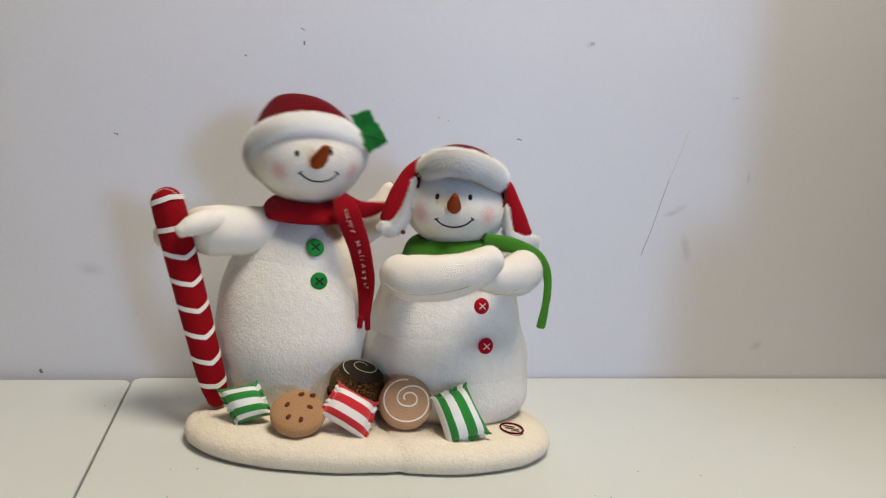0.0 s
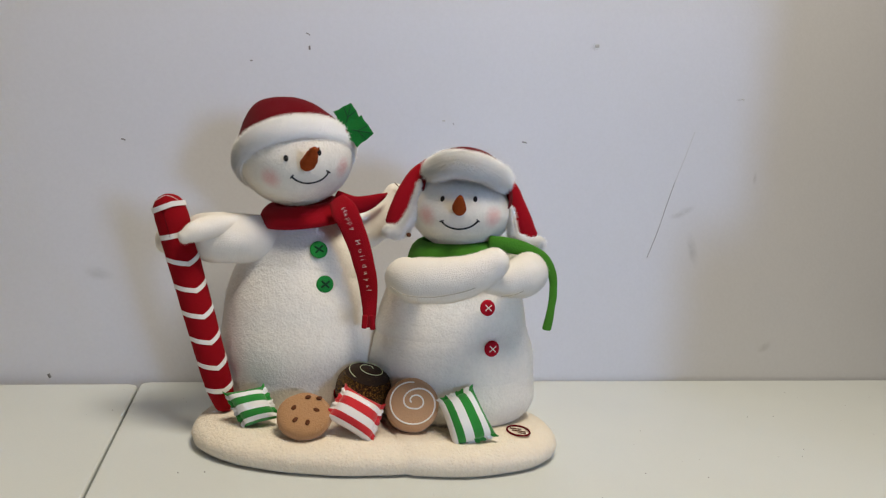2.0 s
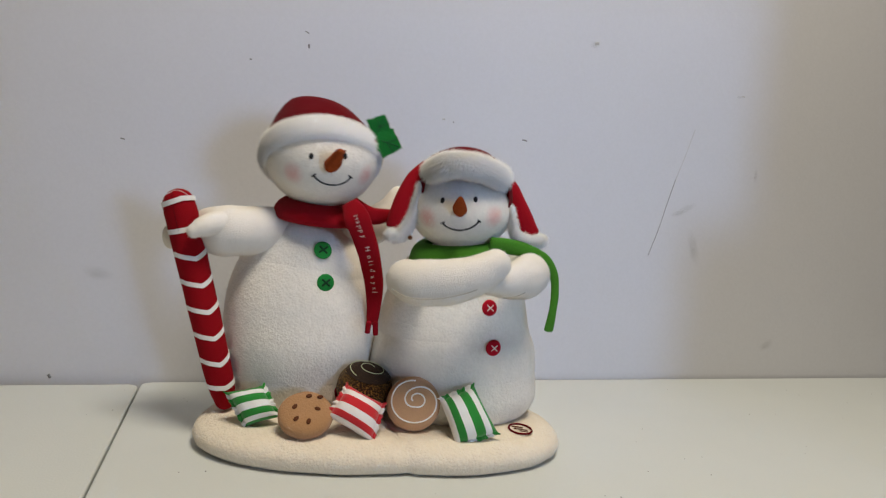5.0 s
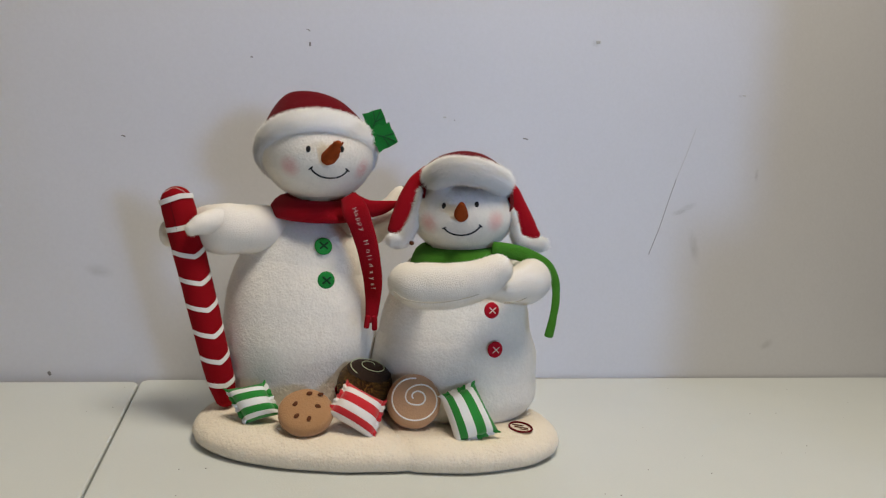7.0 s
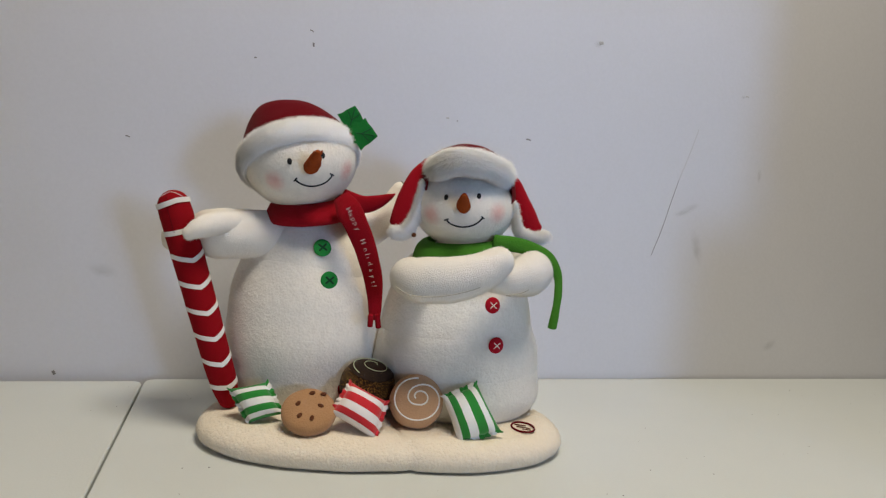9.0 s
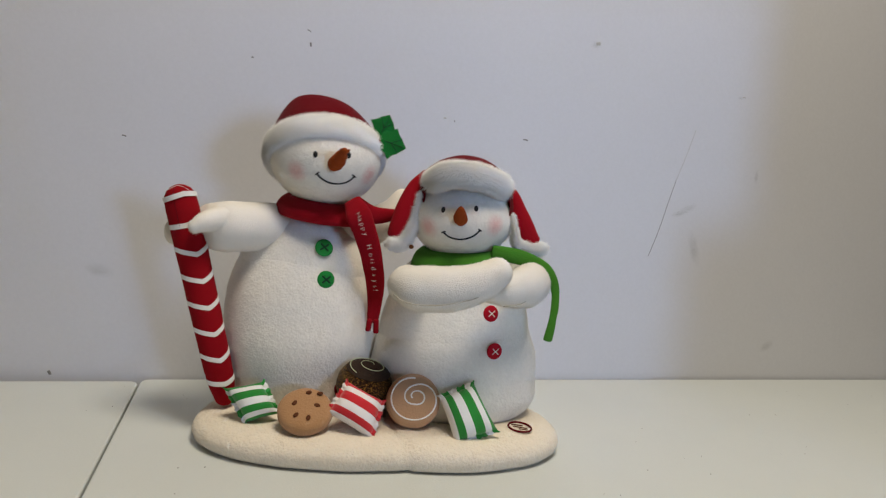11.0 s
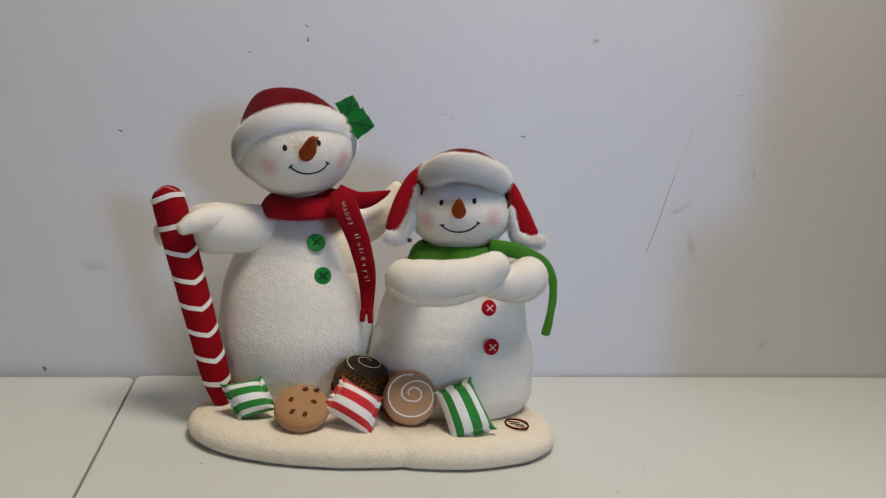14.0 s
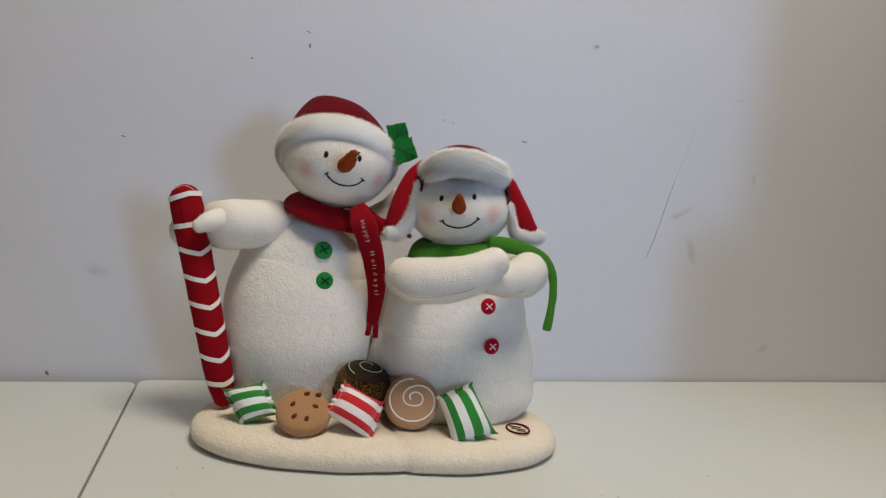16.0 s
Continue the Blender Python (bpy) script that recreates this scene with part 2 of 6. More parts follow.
def ball(c, r, n=20, m=14, rot=None, power=1.0, lump=0.0):
    """A stuffed lump with three half axes; rot turns it about its middle."""
    bm = bmesh.new()
    rings = []
    rot = rot or Matrix.Identity(3)
    for i in range(m + 1):
        a = -math.pi / 2 + math.pi * (0.02 + 0.96 * i / m)
        ring = []
        for j in range(n):
            t = 2 * math.pi * j / n
            p = Vector((math.cos(a) * math.cos(t), math.cos(a) * math.sin(t), math.sin(a)))
            if power != 1:
                k = max(1e-6, math.cos(a)) ** (power - 1)
                p = Vector((p.x * k, p.y * k, math.copysign(abs(p.z) ** power, p.z)))
            if lump:
                p *= 1 + lump * noise.noise(p * 2.5 + Vector(c) * 50)
            ring.append(Vector(c) + rot @ Vector((p.x * r[0], p.y * r[1], p.z * r[2])))
        rings.append(ring)
    loft(bm, rings)
    return bm


def add_to(bm, other):
    me = bpy.data.meshes.new("scrap")
    other.to_mesh(me)
    other.free()
    bm.from_mesh(me)
    bpy.data.meshes.remove(me)
    return bm


def strands(source, count, length, width, seed, spread=0.5, comb=(0, 0, 0), keep=None):
    """Fur: thin tapered hairs that stand on the faces of a mesh, shading normals tilted to brighten them."""
    rng = random.Random(seed)
    source.faces.ensure_lookup_table()
    bmesh.ops.recalc_face_normals(source, faces=source.faces[:])
    faces = [f for f in source.faces if keep is None or keep(f.calc_center_median())]
    areas = np.cumsum([f.calc_area() for f in faces])
    verts, tris, tilted_normal = [], [], []
    for _ in range(count):
        f = faces[min(int(np.searchsorted(areas, rng.random() * areas[-1])), len(faces) - 1)]
        a, b = rng.random(), rng.random()
        w = [(1 - a) * (1 - b), a * (1 - b), a * b, (1 - a) * b] if len(f.verts) == 4 else [a * (1 - b), (1 - a) * (1 - b), b]
        s = sum(w)
        p = Vector()
        for v, k in zip(f.verts, w):
            p += v.co * (k / s)
        d = f.normal + Vector((rng.gauss(0, spread), rng.gauss(0, spread), rng.gauss(0, spread))) + Vector(comb)
        d.normalize()
        side = d.cross(Vector((rng.gauss(0, 1), rng.gauss(0, 1), rng.gauss(0, 1)))).normalized() * width
        across = d.cross(side).normalized() * width
        ln = length * rng.uniform(0.5, 1.2)
        bend = Vector((rng.gauss(0, 0.3), rng.gauss(0, 0.3), -0.35)) * ln * 0.5
        foot, i = p - d * 0.0006, len(verts)
        verts += [foot + side, foot - side * 0.5 + across * 0.87, foot - side * 0.5 - across * 0.87]
        # shading normals tilt forward and up, so the pile renders brighter than its surface
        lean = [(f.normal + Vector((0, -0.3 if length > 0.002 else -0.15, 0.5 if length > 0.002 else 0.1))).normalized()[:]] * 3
        if length > 0.003:
            mid = p + d * ln * 0.55 + bend * 0.3
            verts += [mid + side * 0.8, mid - side * 0.4 + across * 0.7, mid - side * 0.4 - across * 0.7]
            tris += [(i, i + 1, i + 4, i + 3), (i + 1, i + 2, i + 5, i + 4), (i + 2, i, i + 3, i + 5)]
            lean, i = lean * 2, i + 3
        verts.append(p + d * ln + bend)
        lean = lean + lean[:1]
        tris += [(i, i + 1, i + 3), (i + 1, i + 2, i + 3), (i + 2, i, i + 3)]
        tilted_normal += lean
    me = bpy.data.meshes.new("scrap")
    me.from_pydata([tuple(v) for v in verts], [], tris)
    me.attributes.new("tilted_normal", "FLOAT_VECTOR", "POINT").data.foreach_set("vector", np.array(tilted_normal, np.float32).ravel())
    bm = bmesh.new()
    bm.from_mesh(me)
    bpy.data.meshes.remove(me)
    return bm


def fuzz(source, count, length, seed):
    """Short pile for a cloth surface, from a copy of its mesh."""
    return strands(source.copy(), int(count * 1.7), length * 1.7, 0.00013, seed, 0.6, (0.1, 0, -0.3))


def line(points, r, steps=20, n=6, face=(0, -1, 0)):
    """A stitched thread or cord along points."""
    return tube([(*p, r, r) for p in points], steps, n, face)


def button(c, normal, r, depth):
    """A felt disc with a soft rim, facing normal."""
    rot = Vector(normal).to_track_quat("Z", "Y").to_matrix()
    return ball(c, (r, r, depth), 24, 10, rot, 0.75), rot


def box(lo, hi, bevel=0.0):
    bm = bmesh.new()
    bmesh.ops.create_cube(bm, size=1)
    for v in bm.verts:
        v.co = Vector([lo[i] if v.co[i] < 0 else hi[i] for i in range(3)])
    if bevel:
        bmesh.ops.bevel(bm, geom=bm.edges[:], offset=bevel, segments=3, affect="EDGES", profile=0.5)
    return bm


def head_surface(c, r, x, z, lift=0.0, face=-1):
    """The point of an ellipsoid's front at x and z."""
    u, w = (x - c[0]) / r[0], (z - c[2]) / r[2]
    return Vector((x, c[1] + face * r[1] * math.sqrt(max(0.02, 1 - u * u - w * w)) + face * lift, z))


# ---- the room: wall behind, closing walls, ceiling, floor
WY = 0.2325
FLOOR = -0.74
tagged(link("wall_north", box((-1.6, WY, FLOOR), (2.0, WY + 0.12, 1.8)), WALL, smooth=False), "scuffed white painted wall behind the tables", "wall", kind="structure")
wall = bmesh.new()
for lo, hi in (((-1.6, -3.30, FLOOR), (0.84, -3.18, 1.8)), ((1.36, -3.30, FLOOR), (2.0, -3.18, 1.8)), ((0.84, -3.30, FLOOR), (1.36, -3.18, 0.36)), ((0.84, -3.30, 0.88), (1.36, -3.18, 1.8))):
    add_to(wall, box(lo, hi))
tagged(link("wall_south", wall, ROOM, smooth=False), "plain painted wall with a window opening", "wall", kind="structure")
tagged(link("wall_west", box((-1.72, -3.3, FLOOR), (-1.6, WY + 0.12, 1.8)), ROOM, smooth=False), "plain painted wall", "wall", kind="structure")
tagged(link("wall_east", box((2.0, -3.3, FLOOR), (2.12, WY + 0.12, 1.8)), ROOM, smooth=False), "plain painted wall", "wall", kind="structure")
tagged(link("ceiling", box((-1.72, -3.3, 1.8), (2.0, WY + 0.12, 1.9)), ROOM, smooth=False), "plain painted ceiling", "ceiling", kind="structure")
tagged(link("floor", box((-1.72, -3.3, FLOOR - 0.1), (2.0, WY + 0.12, FLOOR)), material("floor_screed", (0.4, 0.38, 0.36), 0.7, 0.2, 80), smooth=False), "plain grey floor", "floor", kind="structure")

# unseen stepped partition on the table's end, added to shade the wall behind
shade_panel = box((0.640, -0.236, 0.0), (1.30, -0.222, 0.80))
add_to(shade_panel, box((0.556, -0.236, 0.0), (0.639, -0.222, 0.272)))
tagged(link("partition", shade_panel, ROOM, smooth=False), "unseen plain partition added to shade the wall from the window", "partition", kind="structure")


def table(x0, x1, y0, y1, label):
    """A folding table with a moulded white top and four folding steel legs; its top lies at z = 0."""
    root = new("folding_table")
    root.location = (0, 0, FLOOR)
    ORIGIN[root.name] = Vector((0, 0, FLOOR))
    tagged(root, label, "table", "folding tables against the wall")
    bm = box((x0, y0, -0.045), (x1, y1, 0))
    edges = [e for e in bm.edges if abs(e.verts[0].co.z - e.verts[1].co.z) > 0.01]
    bmesh.ops.bevel(bm, geom=edges, offset=0.012, segments=5, affect="EDGES", profile=0.5)
    top = [e for e in bm.edges if e.verts[0].co.z > -0.001 and e.verts[1].co.z > -0.001]
    bmesh.ops.bevel(bm, geom=top, offset=0.0022, segments=3, affect="EDGES", profile=0.5)
    part("tabletop", bm, TABLE, root, "speckled off-white plastic tabletop", smooth=False)
    for x in (x0 + 0.12, x1 - 0.12):
        for y in (y0 + 0.08, y1 - 0.08):
            part("leg", line([(x, y, -0.045), (x, y, FLOOR + 0.014)], 0.014, 4, 12), SCUFF, root, "grey steel leg", smooth=True)
    return root


table(-0.2494, 1.34, -0.5, 0.2285, "white plastic folding table under the plush snowmen")
table(-1.45, -0.2512, -0.5, 0.2215, "white plastic folding table beside the other table")

# crumbs and specks of dirt on the table
rng = random.Random(4)
specks = bmesh.new()
for _ in range(90):
    x, y = rng.uniform(-0.6, 0.75), rng.uniform(-0.42, 0.2)
    s = rng.uniform(0.0003, 0.0008)
    add_to(specks, ball((x, y, s * 0.3), (s, s * rng.uniform(0.5, 1), s * 0.5), 6, 4))
tagged(link("table_speck", specks, SCUFF), "tiny dark specks on the white tabletop", "specks", kind="stuff")

# scuffs and chips of the wall: small flakes of graphite and bare plaster
def scuff(points, r, mat, label):
    bm = tube([(*p, r, 0.0004) for p in points], 14, 6)
    tagged(link("wall_scuff", bm, mat), label, "scuff mark", "marks on the wall", "structure")


YW = WY - 0.0002
scuff([(0.4580, YW, 0.3536), (0.447, YW, 0.316), (0.436, YW, 0.283)], 0.00028, SMUDGE, "faint grey pencil scratch on the white wall")
scuff([(0.436, YW, 0.283), (0.427, YW, 0.2495), (0.418, YW, 0.214), (0.406, YW, 0.1766)], 0.00042, SCUFF, "dark pencil scratch on the white wall")
for x, z, dx, dz, r, m in ((-0.2778, 0.2873, 0.004, -0.001, 0.0007, SCUFF), (-0.0755, 0.4282, 0.004, -0.002, 0.0006, SCUFF), (-0.071, 0.4135, 0.0003, -0.004, 0.0011, SCUFF),
                           (-0.1384, 0.3895, 0.002, 0, 0.0008, SCUFF), (0.0991, 0.3391, 0.003, 0, 0.0009, SMUDGE), (0.113, 0.337, 0.0005, -0.001, 0.0006, SCUFF), (0.2978, 0.4523, 0.005, 0.001, 0.002, SMUDGE),
                           (0.2077, 0.321, 0.006, -0.001, 0.0008, SCUFF), (0.5255, 0.4043, 0.004, 0, 0.0008, SMUDGE), (-0.352, 0.0085, 0.002, -0.004, 0.0016, SCUFF)):
    scuff([(x, YW, z), (x + dx / 2, YW, z + dz / 2 + 0.0004), (x + dx, YW, z + dz)], r, m, "small dark chip in the white wall" if m is SCUFF else "faint smudge on the white wall")



def soft_dirt(name, colour, most):
    """A rubbed stain that fades out to its rim."""
    m = material(name, colour, 0.8, 0, 300, 0.1)
    nt = m.node_tree
    co, grad, grain = nt.nodes.new("ShaderNodeTexCoord"), nt.nodes.new("ShaderNodeVectorMath"), nt.nodes.new("ShaderNodeTexNoise")
    fall, mul, clear, both = nt.nodes.new("ShaderNodeMapRange"), nt.nodes.new("ShaderNodeMath"), nt.nodes.new("ShaderNodeBsdfTransparent"), nt.nodes.new("ShaderNodeMixShader")
    grad.operation, mul.operation, fall.interpolation_type = "DISTANCE", "MULTIPLY", "SMOOTHSTEP"
    grad.inputs[1].default_value = (0.5, 0.5, 0.5)
    grain.inputs["Scale"].default_value = 90
    fall.inputs[1].default_value, fall.inputs[2].default_value, fall.inputs[3].default_value, fall.inputs[4].default_value = 0.05, 0.5, most, 0
    nt.links.new(co.outputs["Generated"], grad.inputs[0])
    nt.links.new(co.outputs["Object"], grain.inputs["Vector"])
    nt.links.new(grad.outputs["Value"], fall.inputs[0])
    nt.links.new(fall.outputs[0], mul.inputs[0])
    nt.links.new(grain.outputs["Fac"], mul.inputs[1])
    nt.links.new(mul.outputs[0], both.inputs[0])
    nt.links.new(clear.outputs[0], both.inputs[1])
    nt.links.new(nt.nodes["Principled BSDF"].outputs[0], both.inputs[2])
    nt.links.new(both.outputs[0], nt.nodes["Material Output"].inputs[0])
    return m


STAIN = soft_dirt("rubbed_grey_stain", (0.30, 0.29, 0.27), 0.26)
for x, z, rx, rz, lean in ((0.457, 0.244, 0.020, 0.0065, -24), (0.4455, 0.237, 0.016, 0.005, -15), (0.614, 0.0494, 0.016, 0.008, -30), (0.5623, 0.2968, 0.004, 0.012, 0),
                           (0.297, 0.4515, 0.009, 0.006, -10), (0.5214, 0.4034, 0.005, 0.003, 0), (0.475, 0.19, 0.010, 0.030, -20), (-0.3, 0.13, 0.02, 0.01, 10)):
    bm = bmesh.new()
    bmesh.ops.create_circle(bm, cap_ends=True, segments=24, radius=1.0)
    for v in bm.verts:
        v.co = Vector((v.co.x * rx, 0, v.co.y * rz))
    ob = link("wall_smudge", bm, STAIN, smooth=False)
    ob.matrix_world = pose(x, WY - 0.0006, z, 0, lean, 0)
    tagged(ob, "faint rubbed grey smudge on the white wall", "scuff mark", "marks on the wall", "structure")

# ---- the plush decoration: two snowmen on a padded base; poses of its parts are in its own space
toy = new("plush_snowmen")
toy.rotation_euler = (0, 0, radians(-7.9))
tagged(toy, "plush decoration of two cream snowmen on a padded base", "plush toy")


def outline(t):
    """The base's plan: a wide rounded bean with a shallow dent in its front."""
    c, s = math.cos(t), math.sin(t)
    x = 0.0022 + 0.1832 * math.copysign(abs(c) ** 0.80, c)
    y = 0.028 + (0.0925 if s < 0 else 0.112) * math.copysign(abs(s) ** 0.85, s)
    if s < 0:
        y += 0.006 * math.exp(-((x - 0.022) / 0.035) ** 2)
    return x, y


def padded_base():
    bm = bmesh.new()
    rings = []
    for k, z in ((0.93, 0.0005), (0.965, 0.002), (0.99, 0.0065), (1.0, 0.012), (0.99, 0.0175), (0.96, 0.0220), (0.905, 0.0252), (0.80, 0.0272), (0.6, 0.0282), (0.3, 0.0285)):
        ring = []
        for j in range(220):
            x, y = outline(2 * math.pi * j / 220)
            p = Vector((x * k, 0.028 + (y - 0.028) * (1 - (1 - k) * 1.6 if k > 0.9 else k), z))
            seam = math.exp(-((x - 0.0255) / 0.0042) ** 2) * (1 if y < 0 else 0)
            p += Vector((0, 0.0048 * seam, -0.0030 * seam if z > 0.006 else 0))
            p.z += 0.0011 * noise.noise(p * 35) if z > 0.006 else 0
            p.y += 0.0012 * noise.noise(p * 30 + Vector((3, 1, 7)))
            ring.append(p)
        rings.append(ring)
    loft(bm, rings)
    return bm


base = part("base", padded_base(), BASE, toy, "cream fleece padded base", pile=24000, length=0.0010)

# the red oval badge on the base: a ring with bars in place of its lettering
bm = bmesh.new()
ring = []
for j in range(33):
    t = 2 * math.pi * (j / 32) * 0.95 + 0.3
    c, k = math.cos(t), math.sin(t)
    ring.append((0.1403 + 0.0108 * c + 0.0028 * k, -0.0012 - 0.0042 * c + 0.0130 * k, 0.0284))
part("badge", line(ring, 0.0010, 60, 6, (0, 0, 1)), HATRED, base, "embroidered red oval badge")
for x, y, w in ((0.1385, 0.0035, 0.0050), (0.1405, -0.0030, 0.0062), (0.1425, -0.0082, 0.0036)):
    part("badge_bar", line([(x - w, y + w * 0.35, 0.0286), (x + w, y - w * 0.35, 0.0286)], 0.0006, 4, 6, (0, 0, 1)), CHIP, base, "small dark lettering")

# ---- sweets sewn on the base
def spread(v):
    """Keeps printed stripes even where the cloth turns down at its edges."""
    k = abs(2 * v - 1)
    return 0.5 + math.copysign(0.5 * k * (1 + 0.4 * k ** 3) / 1.4, 2 * v - 1)


def pillow(name, corners, thick, mat, label, ruffle):
    """A stuffed sweet with pinched, ruffled ends. corners run round; the stripes run from the first side to the third."""
    a, b, c, d = (Vector(q) for q in corners)
    o = (a + b + c + d) / 4
    a, b, c, d = (o + (q - o) * 1.03 for q in (a, b, c, d))
    nrm = (b - a).cross(d - a).normalized()
    if nrm.y > 0:
        nrm = -nrm
    n = 22
    bm = bmesh.new()
    uv = bm.loops.layers.uv.new("UVMap")
    grid = {}
    for side in (1, -1):
        for i in range(n + 1):
            for j in range(n + 1):
                u, v = i / n, j / n
                p = a * (1 - u) * (1 - v) + b * u * (1 - v) + c * u * v + d * (1 - u) * v
                mid = (a + b + c + d) / 4
                uu, vv = 2 * u - 1, 2 * v - 1
                p = mid + (p - mid) * (1.0 - 0.05 * (1 - abs(uu)) * abs(vv) ** 2 - 0.04 * (1 - abs(vv)) * abs(uu) ** 2)
                bulge = max(0.0, (1 - abs(uu) ** 2.4) * (1 - abs(vv) ** 2.8)) ** 0.52
                rough = 0.0012 * math.sin(v * 34 + side) * abs(uu) ** 6 * ruffle
                wave = 0.0006 * noise.noise(p * 120)
                edge = i in (0, n) or j in (0, n)
                if edge and side == -1:
                    grid[side, i, j] = grid[1, i, j]
                else:
                    grid[side, i, j] = bm.verts.new(p + nrm * (side * thick * bulge + rough + wave))
    for side in (1, -1):
        for i in range(n):
            for j in range(n):
                q = [(i, j), (i + 1, j), (i + 1, j + 1), (i, j + 1)]
                vs = [grid[(side, *k)] for k in q]
                f = bm.faces.new(vs)
                for lp, k in zip(f.loops, q):
                    lp[uv].uv = (k[0] / n, spread(k[1] / n))
    ob = part(name, bm, mat, toy, label, origin=(a + b + c + d) / 4)
    for p, q in ((a, d), (b, c)):
        seam = bmesh.new()
        luv = seam.loops.layers.uv.new("UVMap")
        rows = []
        for i in range(41):
            s = i / 40
            m = p.lerp(q, s)
            m += (o - m) * (0.04 + 0.05 * (1 - abs(2 * s - 1)))
            away = (m - o).normalized()
            w = nrm * (0.0015 * math.sin(s * 31 + p.x * 900) + 0.0006 * math.sin(s * 77))
            rows.append([seam.verts.new(m - away * 0.001 + nrm * 0.0012), seam.verts.new(m + away * (0.0044 + 0.0008 * math.sin(s * 45)) + w + nrm * 0.0005),
                         seam.verts.new(m + away * 0.0042 + w - nrm * 0.0005), seam.verts.new(m - away * 0.001 - nrm * 0.0012)])
        for i in range(40):
            for k in range(3):
                f = seam.faces.new((rows[i][k], rows[i + 1][k], rows[i + 1][k + 1], rows[i][k + 1]))
                for lp, s in zip(f.loops, (i, i + 1, i + 1, i)):
                    lp[luv].uv = (0, spread(s / 40))
        part("ruffle", seam, mat, ob, "pinched fabric edge")
    return ob


pillow("sweet", [(-0.1461, 0.0000, 0.0553), (-0.1142, 0.0030, 0.0617), (-0.0966, -0.0100, 0.0367), (-0.1240, -0.0140, 0.0289)], 0.0150, SGREEN4, "green and white striped stuffed sweet", 1)
pillow("sweet", [(-0.0315, -0.0150, 0.0707), (0.0007, -0.0220, 0.0566), (-0.0081, -0.0360, 0.0247), (-0.0485, -0.0300, 0.0462)], 0.0160, SRED, "red and white striped stuffed sweet", 1)
pillow("sweet", [(0.0882, -0.0140, 0.0738), (0.1109, -0.0300, 0.0356), (0.0719, -0.0360, 0.0239), (0.0562, -0.0210, 0.0615)], 0.0155, SGREEN, "green and white striped stuffed sweet", 1)

TILT = Vector((0, -0.62, 0.78)).to_track_quat("Z", "Y").to_matrix()
cookie = part("cookie", ball((-0.0698, -0.0262, 0.0449), (0.0256, 0.0236, 0.0092), 36, 14, TILT, 0.62, 0.02), COOKIE, toy, "tan felt chocolate chip cookie", origin=(-0.0698, -0.0262, 0.0449))
for x, z, a in ((0.0020, 0.0155, 20), (0.0125, 0.0150, 5), (-0.0100, 0.0040, 60), (0.0108, 0.0026, -25), (-0.0075, -0.0080, 55), (0.0040, -0.0100, 75)):
    c = Vector((-0.0698, -0.0262, 0.0449)) + TILT @ Vector((x, z * 1.05 - 0.001, 0.0091))
    part("chocolate_chip", ball(c, (0.0030, 0.0021, 0.0008), 8, 6, TILT @ Euler((0, 0, radians(a))).to_matrix(), 0.7, 0.25), CHIP, cookie, "dark brown stitched chip")

TILT2 = Vector((0, -0.9, 0.43)).to_track_quat("Z", "Y").to_matrix()
RC = Vector((0.0315, -0.0050, 0.0520))
roll = part("swirl_roll", ball(RC, (0.0262, 0.0262, 0.0145), 36, 14, TILT2, 0.62, 0.02), ROLL, toy, "tan felt bun with a white icing swirl", origin=RC)
pts = []
swirl = spline([(0.0190,), (0.0218,), (0.0205,), (0.0212,), (0.0120,), (0.0090,), (0.0062,), (0.0098,), (0.0060,), (0.0020,)], 90)
for i, (r,) in enumerate(swirl):
    a = radians(90 + 9 * 90 * i / 90)
    pts.append(RC + TILT2 @ Vector((r * math.cos(a), 0.0015 + r * math.sin(a), 0.0147 - 1.9 * max(0, r - 0.013) ** 2 * 20)))
part("icing_swirl", line(pts, 0.00080, 160, 6, (0, -0.9, 0.43)), SATIN, roll, "white stitched spiral")

CC = Vector((-0.0162, 0.0165, 0.0600))
TILT3 = Vector((0.20, -0.16, 0.96)).to_track_quat("Z", "Y").to_matrix()
choc = part("chocolate", ball(CC, (0.0285, 0.027, 0.0215), 36, 18, TILT3, 0.85, 0.02), GLITTER, toy, "dark brown glittery stuffed chocolate in a red case", origin=CC)
cap = ball(CC + TILT3 @ Vector((0, 0, 0.0012)), (0.0287, 0.0272, 0.0216), 36, 18, TILT3, 0.85, 0.02)
inv = TILT3.inverted()
bmesh.ops.delete(cap, geom=[v for v in cap.verts if (inv @ (v.co - CC)).z < 0.0135], context="VERTS")
part("chocolate_top", cap, CHOC, choc, "dark brown satin top")
case = ball(CC - TILT3 @ Vector((0, 0, 0.006)), (0.0292, 0.0278, 0.017), 36, 14, TILT3, 0.85)
bmesh.ops.delete(case, geom=[v for v in case.verts if (inv @ (v.co - CC)).z > -0.008], context="VERTS")
part("paper_case", case, RED, choc, "red cloth case")
pts = []
for i in range(50):
    t = i / 49 * 2 * math.pi * 1.6
    r = 0.004 + 0.0165 * t / (2 * math.pi * 1.6)
    pts.append(CC + TILT3 @ Vector((r * math.cos(t - 0.6), r * math.sin(t - 0.6), 0.0012 + 0.0218 * (1 - (r / 0.0290) ** 2.6) ** 0.45)))
part("icing_swirl", line(pts, 0.00036, 110, 6, (0, 0, 1)), ICING, choc, "pale green stitched spiral")

